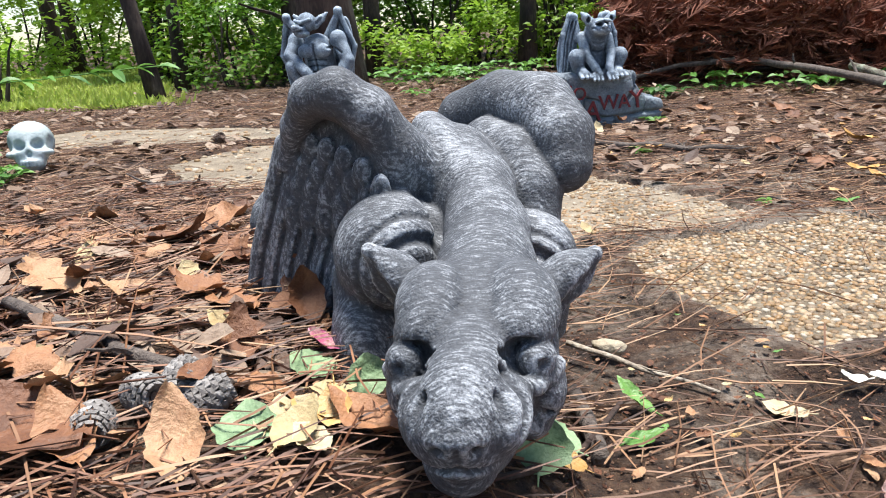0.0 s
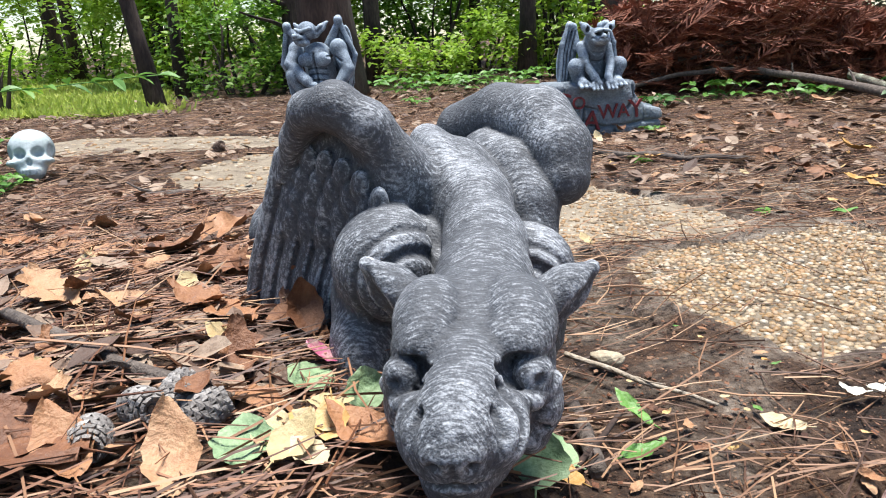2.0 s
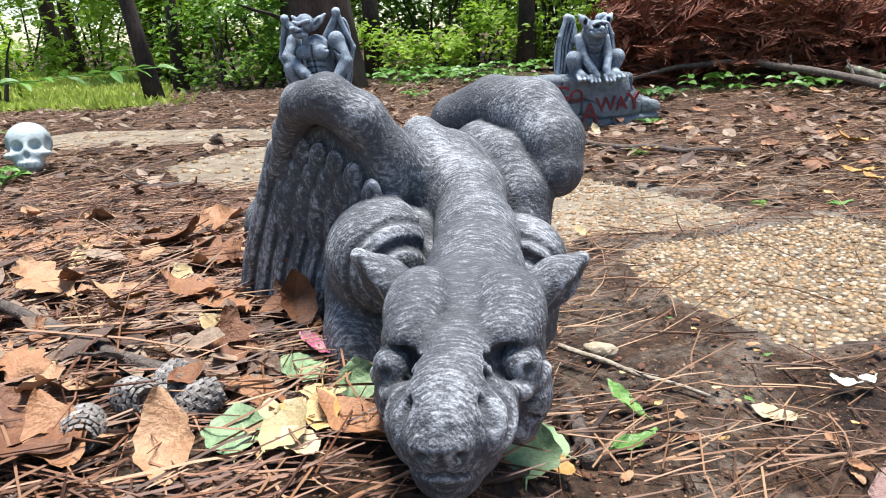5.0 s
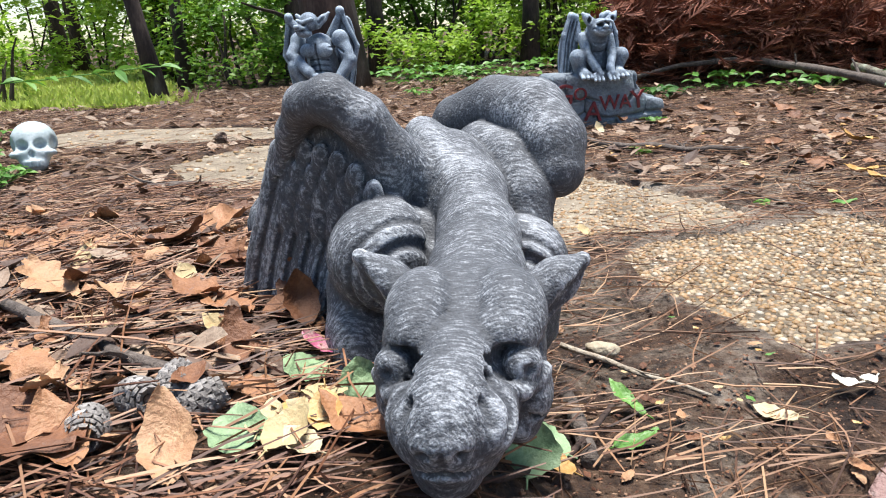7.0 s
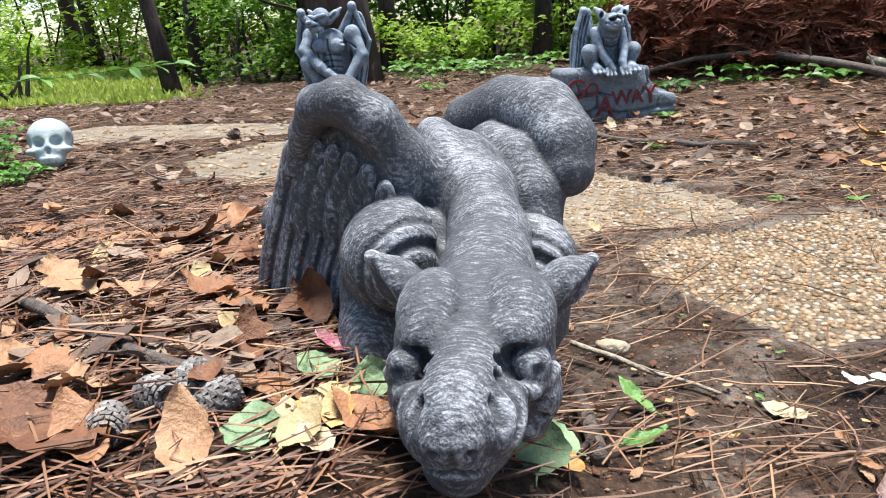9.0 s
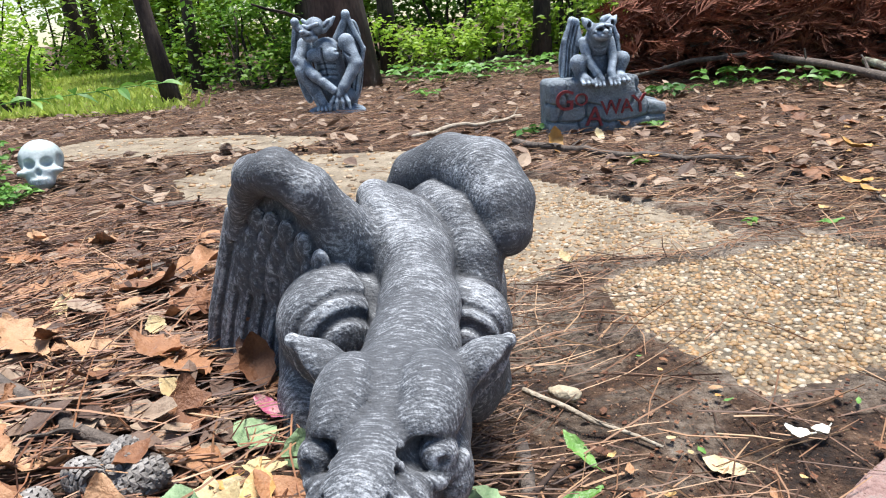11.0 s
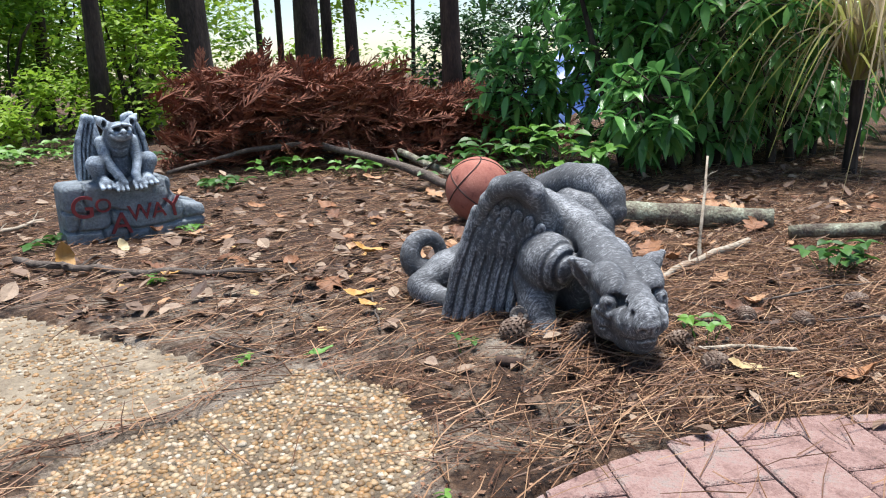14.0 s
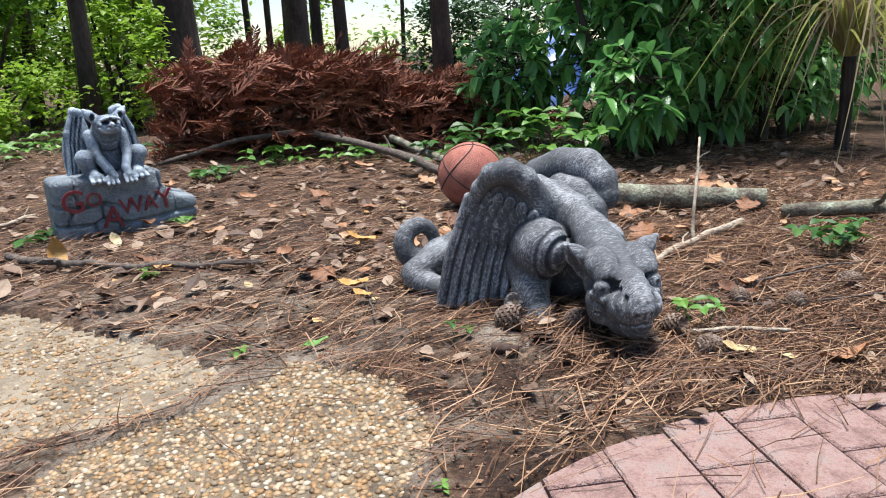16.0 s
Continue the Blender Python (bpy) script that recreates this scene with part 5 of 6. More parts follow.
gcone.matrix_basis = pose(1.210, 1.470, lie1(1.21, 1.47) + 0.020, 60, 0, -40) @ Matrix.Diagonal((0.9, 0.9, 0.9, 1))
for x, y, a, b, c in ((-0.199, 0.558, 80, 10, 50), (-0.158, 0.562, 70, 30, 110), (-0.217, 0.520, 85, 0, 20), (-0.178, 0.575, 60, 50, 160)):
    copy_thing(gcone, pose(x, y, lie1(x, y) + 0.014, a, b, c) @ Matrix.Diagonal((0.62, 0.62, 0.8, 1)))
for x, y, a, b, c in ((1.267, 1.344, 60, 40, 0), (1.418, 1.237, 70, 0, 10), (1.665, 1.296, 80, 0, 140), (1.41, 1.139, 95, 0, 80), (-1.42, 3.08, 90, 0, 10), (-0.95, 2.95, 60, 0, 60), (1.95, 1.25, 85, 0, 60), (1.75, 1.22, 85, 0, 160)):
    copy_thing(cone, pose(x, y, lie1(x, y) + 0.018, a, b, c) @ Matrix.Diagonal((0.85, 0.85, 0.85, 1)))

# ---------------------------------------------------------------- fallen leaves


def leaf_mesh(name, ln, w, material, lobes=0, curl=0.3, fold=0.25):
    rows = 23 if lobes else 15
    verts, faces = [], []
    for i in range(rows):
        t = i / (rows - 1)
        q = math.sin(math.pi * (0.03 + 0.95 * t)) ** 0.8 * (1 - 0.25 * t)
        if lobes:
            q *= 0.80 + 0.20 * math.cos(2 * math.pi * lobes * t + 0.6)
        y = ln * (t - 0.5)
        z = curl * ln * (t - 0.5) ** 2 * 1.4 + 0.01 * ln * math.sin(9 * t)
        for u in (-1, -0.5, 0, 0.5, 1):
            verts.append((w * q * u * (1 + 0.08 * math.sin(23 * t + 2 * u + ln * 90)), y, z + fold * w * q * abs(u) ** 1.4 + 0.045 * ln * math.sin(8 * t + 5 * u + ln * 50) * abs(u) + 0.012 * ln * math.sin(31 * t + 9 * u)))
    for i in range(rows - 1):
        for j in range(4):
            a = i * 5 + j
            faces.append((a, a + 1, a + 6, a + 5))
    st, sf = tube([(0, -ln * 0.5, curl * ln * 0.35), (0.002, -ln * 0.7, curl * ln * 0.35 + 0.003)], [0.0012, 0.0009], 4)
    n = len(verts)
    return from_arrays(name, verts + [tuple(p) for p in st], faces + [tuple(i + n for i in f) for f in sf], material, True)


LEAVES = [leaf_mesh("fallen_leaf", 0.10, 0.030, M_LEAF, 0, 0.5, 0.4), leaf_mesh("fallen_leaf", 0.12, 0.052, M_LEAF, 3, 0.5, 0.2), leaf_mesh("fallen_leaf", 0.085, 0.024, M_LEAF, 0, -0.5, -0.5),
          leaf_mesh("fallen_leaf", 0.14, 0.060, M_LEAF, 4, 0.2, 0.35), leaf_mesh("fallen_leaf", 0.07, 0.026, M_LEAF, 0, 0.9, 0.6), leaf_mesh("fallen_leaf", 0.11, 0.05, M_LEAF, 3, -0.6, -0.2)]


def drop_leaf(me, x, y, dz, tilt, spin, scale, label, roll=0.0):
    ob = new("fallen_leaf", me)
    ob.matrix_basis = pose(x, y, lie1(x, y) + dz, tilt, roll, spin) @ Matrix.Diagonal((scale, scale, scale, 1))
    return tagged(ob, label, "leaf", "fallen leaves")


L_BIG = leaf_mesh("fallen_leaf", 0.19, 0.072, M_LEAF, 0, 0.25, 0.2)
L_YEL = leaf_mesh("fallen_leaf", 0.07, 0.024, M_YLEAF, 0, 0.6, 0.4)
L_CRE = leaf_mesh("fallen_leaf", 0.065, 0.026, M_CREAM, 0, 0.4, 0.3)
L_GRN = leaf_mesh("fallen_leaf", 0.075, 0.016, M_GLEAF, 0, 0.2, 0.3)
L_SAG = leaf_mesh("fallen_leaf", 0.055, 0.032, M_SAGE, 0, 0.3, 0.15)
L_PNK = leaf_mesh("fallen_leaf", 0.042, 0.017, M_PINK, 0, 0.4, 0.4)
L_PET = leaf_mesh("fallen_petal", 0.026, 0.011, M_PETAL, 0, 0.8, 0.5)
SPECIAL = [(L_BIG, -0.262, 0.505, 0.022, 8, 75, 0.62, "large flat tan-brown leaf on pine straw"), (LEAVES[0], -0.156, 0.507, 0.022, 35, 20, 0.72, "smooth orange-brown oval leaf on straw"), (L_SAG, -0.114, 0.528, 0.014, 22, 10, 0.80, "pale sage-green leaf with a nibbled edge"),
           (L_CRE, -0.076, 0.523, 0.016, 24, -30, 0.72, "curled cream-yellow leaf in the litter"), (L_CRE, -0.066, 0.512, 0.012, 10, 50, 0.55, "small cream-yellow leaf in the litter"), (LEAVES[0], -0.034, 0.545, 0.010, 14, 62, 0.72, "glossy brown oval leaf on straw"), (L_PNK, -0.093, 0.692, 0.024, 30, 80, 0.85, "leaf blotched pink and cream"),
           (L_SAG, 0.098, 0.600, 0.028, 45, -20, 0.85, "pale green leaf under the statue's jaw"), (L_SAG, 0.112, 0.640, 0.020, 30, 60, 0.75, "pale green crumpled leaf under the statue's jaw"), (L_SAG, -0.043, 0.625, 0.016, 60, 20, 0.65, "limp olive-green leaf beside the statue"), (L_SAG, -0.098, 0.660, 0.012, 15, 70, 0.8, "olive-green leaf curled under the wing"), (L_GRN, 0.199, 0.684, 0.010, 4, -62, 0.72, "fresh light-green pointed leaf"), (L_GRN, 0.207, 0.775, 0.020, 25, 40, 0.7, "yellow-green pointed leaf standing up"),
           (L_CRE, 0.352, 0.750, 0.003, 4, 60, 0.66, "pale tan leaf on dark soil"), (L_PET, 0.440, 0.795, 0.012, 10, 60, 1.0, "white curled petal on soil"), (L_PET, 0.464, 0.795, 0.012, 10, 110, 0.9, "white curled petal on soil"), (L_YEL, 0.118, 0.618, 0.012, 12, 40, 0.55, "small yellow leaf on dark soil"),
           (LEAVES[1], -0.237, 0.778, 0.022, 14, 80, 0.55, "pale tan-pink leaf on pine straw"), (LEAVES[0], -0.315, 0.795, 0.022, 12, 100, 0.7, "pale tan leaf on pine straw"), (LEAVES[3], -0.400, 0.800, 0.026, 20, 60, 0.62, "broad brown lobed leaf on straw"), (LEAVES[5], -0.128, 0.606, 0.016, 10, 95, 0.55, "pinkish-tan leaf on straw"), (L_CRE, -0.184, 0.700, 0.018, 25, 75, 0.65, "folded cream leaf on straw"), (LEAVES[1], -0.160, 0.672, 0.020, 40, 20, 0.5, "dark brown curled leaf on straw"),
           (LEAVES[4], -0.121, 0.752, 0.040, 62, 30, 0.8, "tall curled tan leaf leaning on the wing"), (LEAVES[4], -0.132, 0.790, 0.045, 66, -20, 0.7, "ochre leaf standing beside the wing"), (LEAVES[0], -0.225, 0.498, 0.020, 25, 40, 0.7, "tan leaf curled at the edge"), (LEAVES[0], -0.262, 0.495, 0.018, 15, 110, 0.7, "orange-brown leaf on straw"),
           (L_YEL, 1.130, 2.20, 0.03, 20, 80, 1.3, "curled yellow-orange leaf on mulch"), (L_YEL, 0.995, 1.886, 0.015, 5, 75, 1.1, "long orange-yellow leaf on mulch"), (L_CRE, 0.25, 1.375, 0.02, 25, 30, 0.5, "small white curled leaf on the slab"), (L_GRN, 0.055, 1.60, 0.015, 5, -60, 1.0, "light-green leaf on the pale slab"),
           (L_CRE, 1.434, 1.093, 0.02, 15, 60, 0.95, "cream curled leaf on pine straw"), (L_CRE, 1.50, 1.04, 0.02, 15, 110, 0.6, "tan leaf on pine straw"), (L_YEL, 0.335, 2.62, 0.045, 70, 20, 1.3, "upright orange leaf before the marker stone"), (L_CRE, 0.50, 2.73, 0.03, 50, 30, 0.8, "cream leaf against the marker stone"),
           (L_GRN, 0.80, 1.55, 0.015, 0, -70, 0.8, "slim green leaf on mulch"), (L_GRN, 1.68, 0.80, 0.015, 0, 70, 0.7, "small green leaf on straw"), (L_YEL, 0.85, 1.70, 0.012, 0, 30, 0.5, "small yellow leaf on mulch"), (L_YEL, 0.60, 2.33, 0.012, 0, 70, 0.7, "yellow leaf on mulch"), (L_CRE, 0.50, 1.68, 0.012, 0, 70, 0.4, "tiny cream leaf on slab"), (L_YEL, 0.98, 1.78, 0.02, 10, 40, 0.7, "yellow leaf by the stick")]
for a in SPECIAL:
    drop_leaf(*a)
rz = random.Random(8)
for _ in range(34):
    drop_leaf(rz.choice((L_YEL, L_CRE, L_GRN, LEAVES[0], LEAVES[2])), rz.uniform(0.15, 0.62), rz.uniform(0.62, 1.02), 0.008, rz.uniform(-10, 10), rz.uniform(0, 360), rz.uniform(0.12, 0.3), "tiny leaf scrap on dark soil")
for _ in range(40):
    drop_leaf(rz.choice((L_YEL, L_CRE, LEAVES[4], LEAVES[0], LEAVES[2])), rz.uniform(0.3, 1.7), rz.uniform(1.7, 3.4), 0.010, rz.uniform(-15, 15), rz.uniform(0, 360), rz.uniform(0.25, 0.55), "small pale leaf scrap on mulch")
for _ in range(80):
    drop_leaf(rz.choice((LEAVES[0], LEAVES[1], LEAVES[2], LEAVES[4], LEAVES[5], L_CRE)), rz.uniform(-0.62, -0.10), rz.uniform(0.50, 1.15), rz.uniform(0.01, 0.03), rz.uniform(-28, 28), rz.uniform(0, 360), rz.uniform(0.32, 0.62), "dry tan-brown leaf heaped beside the statue", rz.uniform(-25, 25))
for _ in range(5):
    drop_leaf(rz.choice((L_CRE, L_YEL)), rz.uniform(-0.13, -0.05), rz.uniform(0.52, 0.60), 0.012, rz.uniform(-20, 30), rz.uniform(0, 360), rz.uniform(0.4, 0.65), "curled cream-yellow leaf beside the statue's foot")
rl = random.Random(5)
cnt = 0
while cnt < 185:
    k = rl.random()
    if k < 0.48:
        x, y = rl.uniform(-1.0, -0.05), rl.uniform(0.55, 1.7)
    elif k < 0.75:
        x, y = rl.uniform(0.5, 2.4), rl.uniform(1.9, 4.0)
    else:
        x, y = rl.uniform(1.3, 3.2), rl.uniform(0.9, 2.4)
    if (abs(x - 0.02) < 0.15 and 0.5 < y < 1.05) or any(inside(s, np.array(x), np.array(y)) for s in SLABS) or math.hypot(x - PATIO[0], y - PATIO[1]) < PATIO_R or (abs(x - 1.25) < 0.22 and 1.05 < y < 1.75):
        continue
    drop_leaf(rl.choice(LEAVES), x, y, rl.uniform(0.012, 0.03), rl.uniform(-22, 22), rl.uniform(0, 360), rl.uniform(0.45, 0.95), "dry curled brown leaf on pine straw", rl.uniform(-20, 20))
    cnt += 1

# ---------------------------------------------------------------- litter: leaves, needles and flakes too many to count


def scatter(n, y0, depth, power, seed):
    """Places spread over the fan that the clearing makes, their height, and whether paving lies there."""
    g = np.random.default_rng(seed)
    y = y0 + depth * g.random(n) ** power
    x = g.uniform(-0.72, 1.3, n) * (0.75 + y * 0.85) + 0.12
    paved = (x - PATIO[0]) ** 2 + (y - PATIO[1]) ** 2 < PATIO_R ** 2
    for q in SLABS:
        paved |= inside(q, x, y)
    return zip(x.tolist(), y.tolist(), np.maximum(lie(x, y), np.where(paved, 0.004, -0.03)).tolist(), paved.tolist())


s = Soup()
for x, y, z, paved in scatter(9500, 0.6, 8.0, 1.7, 1):
    if (paved and random.random() < 0.95) or (-0.12 < x < 0.95 and y < 1.6):
        continue
    if y < 1.9 and x > 0.1 and random.random() < 0.7:
        continue
    L = random.uniform(0.015, 0.05 if y < 2 else 0.07)
    a = random.uniform(0, 6.28)
    d = Vector((math.cos(a), math.sin(a), random.uniform(-0.1, 0.25))).normalized()
    broad_leaf(s, Vector((x, y, z + random.uniform(0.004, 0.018))), d, L, L * random.uniform(0.2, 0.42), random.uniform(-0.4, 0.6))
tagged(new("leaf_litter", s.mesh("leaf_litter", M_LEAFS)), "scattered dry brown leaves over mulch", "leaf litter", "", "stuff")

s, fresh = Soup(), Soup()
for x, y, z, paved in list(scatter(36000, 0.45, 5.5, 1.8, 2)) + list(scatter(9000, 0.5, 1.5, 1.0, 7)):
    bare = 0.13 < x < 0.95 and y < 1.05
    if (paved and random.random() < 0.97) or (bare and random.random() < 0.82) or (-0.12 < x < 0.2 and 0.50 < y < 0.64 and random.random() < 0.8):
        continue
    if x > 0.1 and math.hypot(x - 0.40, y - 1.5) < 0.8 and random.random() < 0.6:
        continue
    if x < 0.15 and y < 0.66 and random.random() < 0.6:
        continue
    L = random.uniform(0.05, 0.17)
    a = random.uniform(0, 6.28) if random.random() < 0.5 else random.gauss(0.35, 0.45)
    d = Vector((math.cos(a), math.sin(a), random.gauss(0.02, 0.10))).normalized()
    p = Vector((x, y, z + random.uniform(0.002, 0.018) + 0.35 * L * abs(d.z)))
    bow = rnd_dir() * L * 0.08
    bow.z *= 0.3
    w = random.uniform(0.0007, 0.0013)
    (fresh if x < 0.05 and y < 2.2 and random.random() < 0.75 else s).add(*tube([p - d * L * 0.5, p + bow, p + d * L * 0.5], [w, w, w * 0.5], 3, False))
tagged(new("pine_straw", fresh.mesh("pine_straw", M_FRESHNEEDLE)), "thick layer of orange-brown pine needles", "pine straw", "", "stuff")
tagged(new("pine_straw", s.mesh("pine_straw", M_NEEDLE)), "loose rust-brown dry pine needles over the soil", "pine straw", "", "stuff")

s = Soup()
near_bits = scatter(30000, 0.45, 1.3, 1.1, 4)
for x, y, z, paved in list(scatter(50000, 0.42, 4.8, 1.75, 3)) + list(near_bits):
    if paved and random.random() < 0.93:
        continue
    L = random.uniform(0.003, 0.012) * (0.62 + 0.38 * min(1.0, max(0.0, y - 0.9))) * (1 + 0.3 * y) * (0.55 if paved else 1)
    p = Vector((x, y, z + random.uniform(0.0, 0.006)))
    d = rnd_dir()
    d.z *= 0.3
    if y < 1.8:
        L *= random.choice((0.35, 0.5, 0.6, 0.8, 1.3))
    e = d.cross(Vector((0, 0, 1))).normalized() * L * random.uniform(0.12, 0.4)
    u = d * L * random.uniform(-0.4, 0.4) + Vector((0, 0, L * random.uniform(0.05, 0.28)))
    s.add([p - d * L * 0.5, p + e, p + d * L * 0.5, p - e, p + u], [(0, 1, 4), (1, 2, 4), (2, 3, 4), (3, 0, 4)])
tagged(new("mulch", s.mesh("mulch", M_CHIPS)), "fine dark reddish mulch and bark crumbs", "mulch", "", "stuff")

# ---------------------------------------------------------------- low green plants


def weed(name, x, y, n, r, h, ln, material, label, seed):
    rs = random.Random(seed)
    thing = new(name)
    s, st = Soup(), Soup()
    for _ in range(n):
        a, q = rs.uniform(0, 6.28), rs.random() ** 0.6
        top = Vector((math.cos(a) * r * q, math.sin(a) * r * q, h * rs.uniform(0.35, 1)))
        st.add(*tube([(top.x * 0.4, top.y * 0.4, -0.01), tuple(top)], [0.0016, 0.001], 3, False))
        for i in range(3):
            b = a + 2.1 * i
            broad_leaf(s, top, Vector((math.cos(b), math.sin(b), 0.15)), ln * rs.uniform(0.7, 1.2), ln * 0.3, 0.3)
    part_of("leaves", s.mesh("leaves", material), thing, kind="stuff")
    part_of("stem_mass", st.mesh("stem_mass", material), thing, kind="stuff")
    thing.matrix_basis = pose(x, y, lie1(x, y))
    return tagged(thing, label, "weed", "low green plants")


GREEN = mat("weed_leaves", [(0.05, 0.15, 0.02), (0.11, 0.26, 0.04), (0.2, 0.36, 0.07)], 6, 0.5, 0, rand="island", weight=0.6, trans=0.3)
DKGREEN = mat("vine_leaves", [(0.02, 0.07, 0.012), (0.05, 0.14, 0.025), (0.10, 0.22, 0.04)], 6, 0.5, 0, rand="island", weight=0.6, trans=0.3)
weed("green_weed", -1.42, 2.14, 80, 0.15, 0.05, 0.028, GREEN, "small-leaved green weed in front of the skull", 1)
weed("green_weed", -1.66, 2.40, 110, 0.18, 0.17, 0.035, GREEN, "small-leaved green weed beside the skull", 2)
for i, (x, y, n, r, h, ln) in enumerate(((1.0, 3.9, 14, 0.14, 0.08, 0.06), (1.35, 4.1, 16, 0.18, 0.10, 0.06), (1.75, 3.9, 14, 0.2, 0.12, 0.06), (0.85, 5.1, 22, 0.3, 0.1, 0.06), (0.2, 5.9, 40, 0.5, 0.14, 0.07), (-0.3, 5.8, 40, 0.5, 0.14, 0.07), (2.05, 3.3, 30, 0.25, 0.22, 0.07), (2.35, 3.1, 24, 0.2, 0.28, 0.075), (-0.25, 4.6, 6, 0.1, 0.06, 0.05), (0.26, 2.95, 5, 0.07, 0.05, 0.05),
                                         (0.53, 2.33, 4, 0.05, 0.02, 0.03), (0.72, 2.9, 5, 0.05, 0.03, 0.035), (2.15, 1.45, 10, 0.09, 0.08, 0.05), (2.18, 2.55, 8, 0.1, 0.25, 0.08), (0.66, 1.62, 2, 0.015, 0.035, 0.02), (1.05, 1.42, 2, 0.02, 0.04, 0.024), (0.80, 1.0, 2, 0.02, 0.012, 0.014), (1.5, 1.25, 5, 0.06, 0.05, 0.03))):
    weed("green_weed", x, y, n, r, h, ln, GREEN if i % 3 else DKGREEN, "low bright-green leafy weed in the litter", 10 + i)

# trailing vine over the clearing's edge
s, st = Soup(), Soup()
vp = bent((-2.0, 2.42, 0.26), (-0.98, 2.55, 0.32), 14, 0.08)
st.add(*tube(vp, [0.0022] * len(vp), 5))
for i, p in enumerate(vp):
    if i > 6:
        for _ in range(2):
            d = Vector((random.uniform(0.2, 1), random.uniform(-0.6, 0.6), random.uniform(-0.3, 0.4)))
            broad_leaf(s, p, d, 0.07, 0.016, 0.3)
vine = new("trailing_vine")
part_of("leaves", s.mesh("leaves", GREEN), vine, kind="stuff")
part_of("stem", st.mesh("stem", GREEN), vine)
vb = bent((-1.75, 2.5, 0.0), (-1.72, 2.46, 0.25), 4, 0.1)
v, f = tube(vb, [0.003] * len(vb), 5)
part_of("stalk", from_arrays("stalk", v, f, GREEN), vine)
tagged(vine, "thin arching green vine with pointed leaves above the weeds", "vine")

# a pale stone beside the statue
bm = bmesh.new()
bmesh.ops.create_icosphere(bm, subdivisions=3, radius=1)
for v in bm.verts:
    v.co = Vector((v.co.x * 0.022, v.co.y * 0.012, v.co.z * 0.009)) * (1 + 0.25 * noise.noise(v.co * 1.7))
me = bpy.data.meshes.new("stone")
bm.to_mesh(me)
bm.free()
me.materials.append(M_SOILSTONE)
me.shade_smooth()
st1 = new("stone", me)
st1.matrix_basis = pose(0.206, 0.90, 0.012, 0, 0, -25)
tagged(st1, "small pale oblong stone on bare soil", "stone")

# ---------------------------------------------------------------- patio bricks


def clip_round(pts, r):
    """A convex outline cut to a circle about the origin."""
    for i in range(72):
        a = 2 * math.pi * i / 72
        nx, ny, out = math.cos(a), math.sin(a), []
        for (x0, y0), (x1, y1) in zip(pts, pts[1:] + pts[:1]):
            d0, d1 = x0 * nx + y0 * ny - r, x1 * nx + y1 * ny - r
            if d0 <= 0:
                out.append((x0, y0))
            if (d0 < 0) != (d1 < 0):
                t = d0 / (d0 - d1)
                out.append((x0 + (x1 - x0) * t, y0 + (y1 - y0) * t))
        pts = out
        if len(pts) < 3:
            return []
    return pts


def brick_mesh(pts, name="brick"):
    bm = bmesh.new()
    f = bm.faces.new([bm.verts.new((x, y, 0.0)) for x, y in pts])
    ext = bmesh.ops.extrude_face_region(bm, geom=[f])
    for v in ext["geom"]:
        if isinstance(v, bmesh.types.BMVert):
            v.co.z = -0.055
    bmesh.ops.recalc_face_normals(bm, faces=bm.faces)
    top = [e for e in bm.edges if all(abs(v.co.z) < 1e-6 for v in e.verts)]
    bmesh.ops.bevel(bm, geom=top, offset=0.0035, segments=1, affect="EDGES")
    me = bpy.data.meshes.new(name)
    bm.to_mesh(me)
    bm.free()
    me.materials.append(M_BRICK)
    return me


bm = bmesh.new()
bmesh.ops.create_circle(bm, cap_ends=True, segments=64, radius=PATIO_R + 0.01)
me = bpy.data.meshes.new("patio")
bm.to_mesh(me)
bm.free()
me.materials.append(M_GROUND)
patio = new("patio", me)
patio.matrix_basis = pose(*PATIO, -0.012)
tagged(patio, "rounded patio of worn red clay pavers with soil joints", "patio", "", "structure")
rb = random.Random(3)
full = None
BW, BL, TURN = 0.105, 0.205, radians(-17.7)
for i in range(-10, 11):
    for j in range(-6, 6):
        cx, cy = (i + 0.13) * BW, (j + 0.5 * (i % 2) + 0.315) * BL
        g = 0.0014 + rb.uniform(0, 0.0006)
        q = [(cx + sx * (BW / 2 - g), cy + sy * (BL / 2 - g)) for sx, sy in ((-1, -1), (1, -1), (1, 1), (-1, 1))]
        q = [(x * math.cos(TURN) - y * math.sin(TURN), x * math.sin(TURN) + y * math.cos(TURN)) for x, y in q]
        cut = clip_round(q, PATIO_R - rb.uniform(0, 0.012))
        if len(cut) < 3:
            continue
        area = abs(sum(x0 * y1 - x1 * y0 for (x0, y0), (x1, y1) in zip(cut, cut[1:] + cut[:1]))) / 2
        if area < 0.0012:
            continue
        mx, my = sum(p[0] for p in cut) / len(cut), sum(p[1] for p in cut) / len(cut)
        if area > (BW - 0.004) * (BL - 0.004) * 0.9999:
            full = full or brick_mesh([(x - mx, y - my) for x, y in cut])
            shape = full
        else:
            shape = brick_mesh([(x - mx, y - my) for x, y in cut])
        ob = part_of("brick", shape, patio)
        ob.matrix_basis = pose(mx, my, 0.014 + rb.uniform(-0.002, 0.002), rb.uniform(-0.7, 0.7), rb.uniform(-0.7, 0.7), 0)

# ---------------------------------------------------------------- pebbles set in the slabs


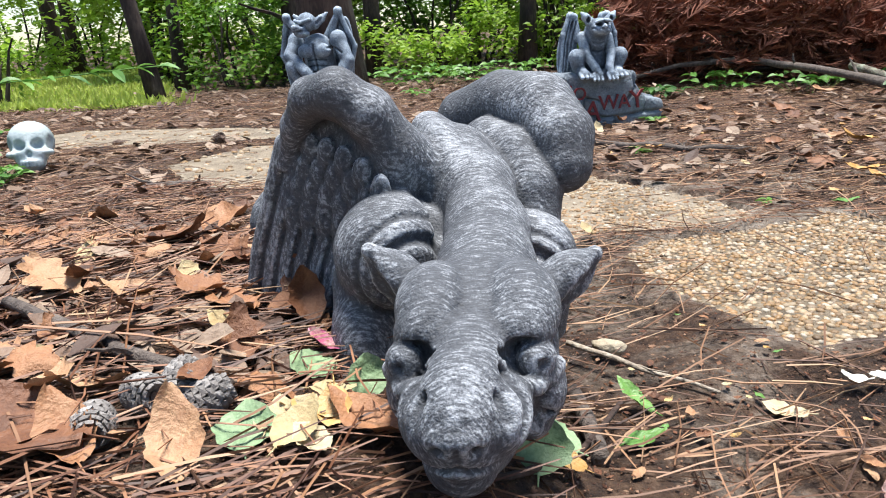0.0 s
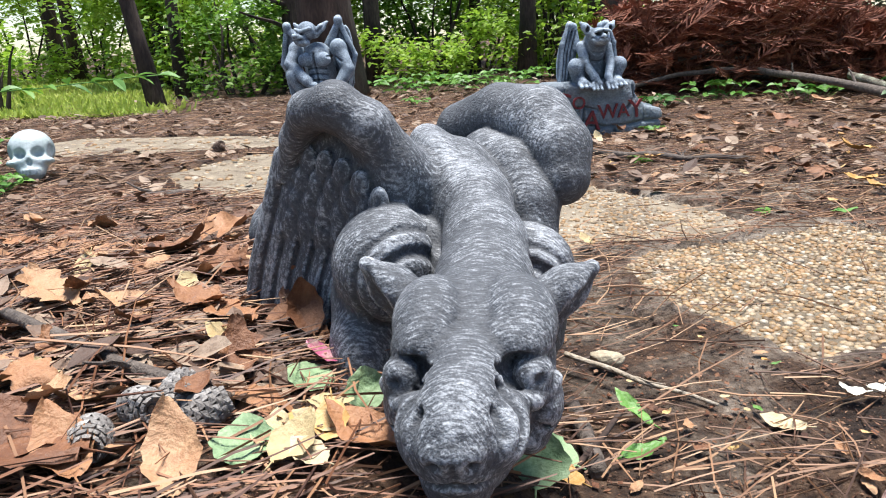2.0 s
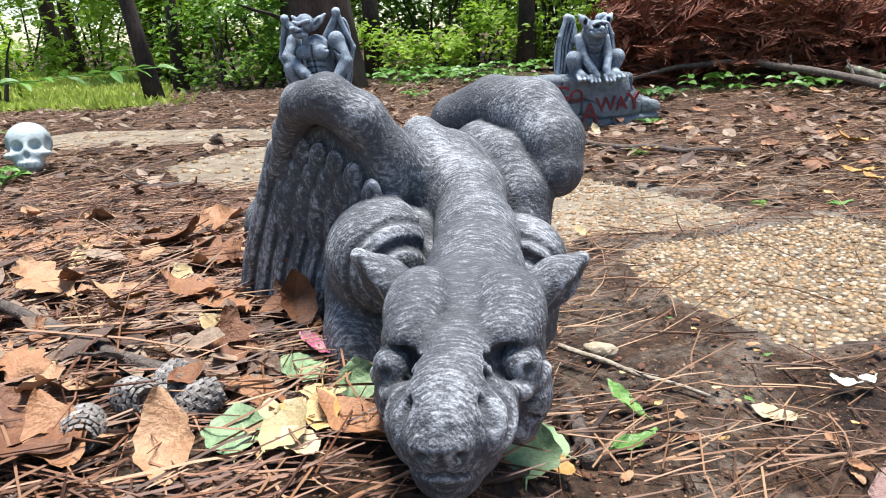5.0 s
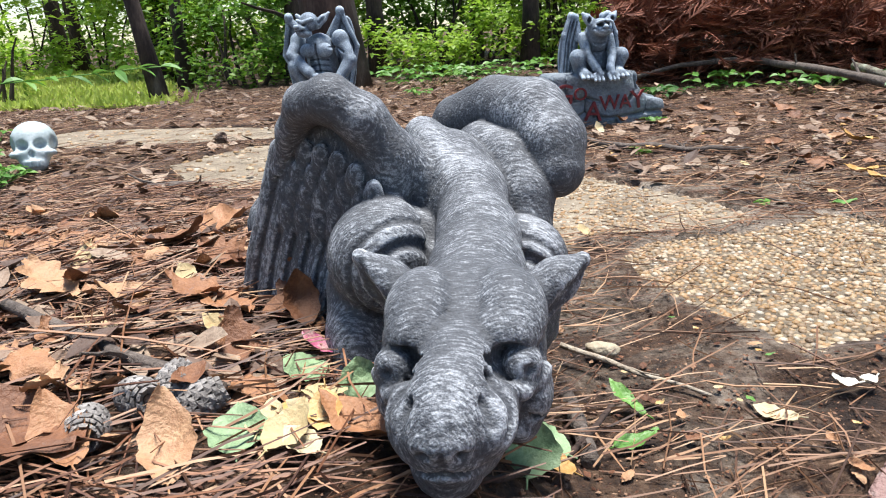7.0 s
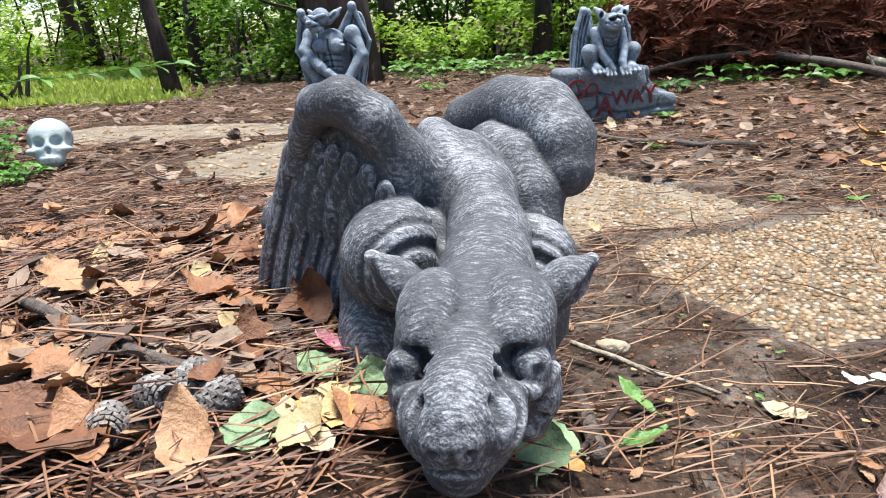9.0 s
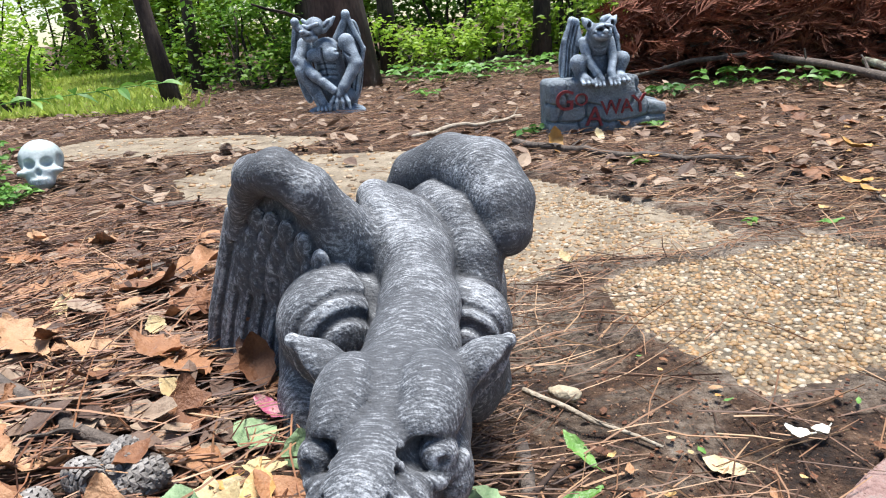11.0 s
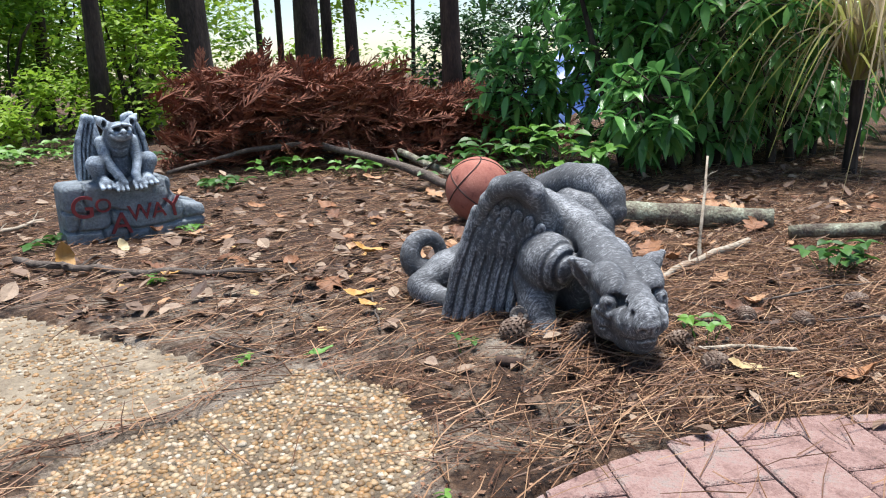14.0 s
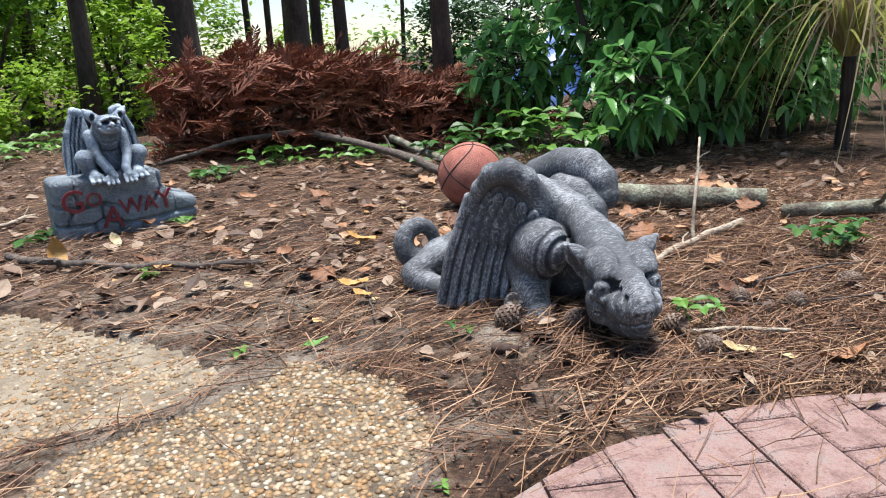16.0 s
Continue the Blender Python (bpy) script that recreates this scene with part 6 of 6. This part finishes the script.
def pebble_shape(seed):
    rp = random.Random(seed)
    bm = bmesh.new()
    bmesh.ops.create_uvsphere(bm, u_segments=7, v_segments=4, radius=1)
    k = rp.uniform(0.6, 1.0)
    for v in bm.verts:
        v.co = Vector((v.co.x * (1 + rp.uniform(-0.13, 0.13)), v.co.y * k * (1 + rp.uniform(-0.13, 0.13)), v.co.z * 0.55))
    me = bpy.data.meshes.new("pebble")
    bm.to_mesh(me)
    bm.free()
    me.materials.append(M_PEBBLE)
    me.shade_smooth()
    return me


SHAPES = [pebble_shape(i) for i in range(6)]
RAW = [([v.co.copy() for v in m.vertices], [tuple(p.vertices) for p in m.polygons]) for m in SHAPES]
rp = random.Random(11)
singles = 0
for k, (poly, ob, keep) in enumerate(zip(SLABS, slab_obs, (0.97, 0.55, 0.16, 0.08))):
    s = Soup()
    x0, x1 = min(p[0] for p in poly), max(p[0] for p in poly)
    y0, y1 = min(p[1] for p in poly), max(p[1] for p in poly)
    step = 0.0098 if k < 2 else 0.02
    for i in range(int((x1 - x0) / step)):
        for j in range(int((y1 - y0) / step)):
            x, y = x0 + (i + rp.uniform(0.1, 0.9)) * step, y0 + (j + rp.uniform(0.1, 0.9)) * step
            if not inside(poly, np.array(x), np.array(y)):
                continue
            patch = 0.5 + 0.5 * math.sin(11 * x + 3 * math.sin(7 * y)) * math.sin(9 * y + 2 * math.sin(8 * x))
            if rp.random() > keep * (1 if k == 0 else 0.35 + 1.1 * patch):
                continue
            sz = step * rp.uniform(0.42, 0.80)
            z = (0.004, -0.002, 0.0, 0.0)[k] + sz * rp.uniform(-0.3, 0.1)
            m = pose(x, y, z, rp.uniform(-14, 14), rp.uniform(-14, 14), rp.uniform(0, 360)) @ Matrix.Diagonal((sz, sz, sz, 1))
            q = rp.randrange(6)
            if k == 0 and singles < 300 and x > 0.45 and y < 1.18:
                part_of("pebble", SHAPES[q], ob, m=m)
                singles += 1
            else:
                s.add([m @ v for v in RAW[q][0]], RAW[q][1])
    part_of("pebbles", s.mesh("pebbles", M_PEBBLES, True), ob, "rounded ochre and white pebbles", "stuff")
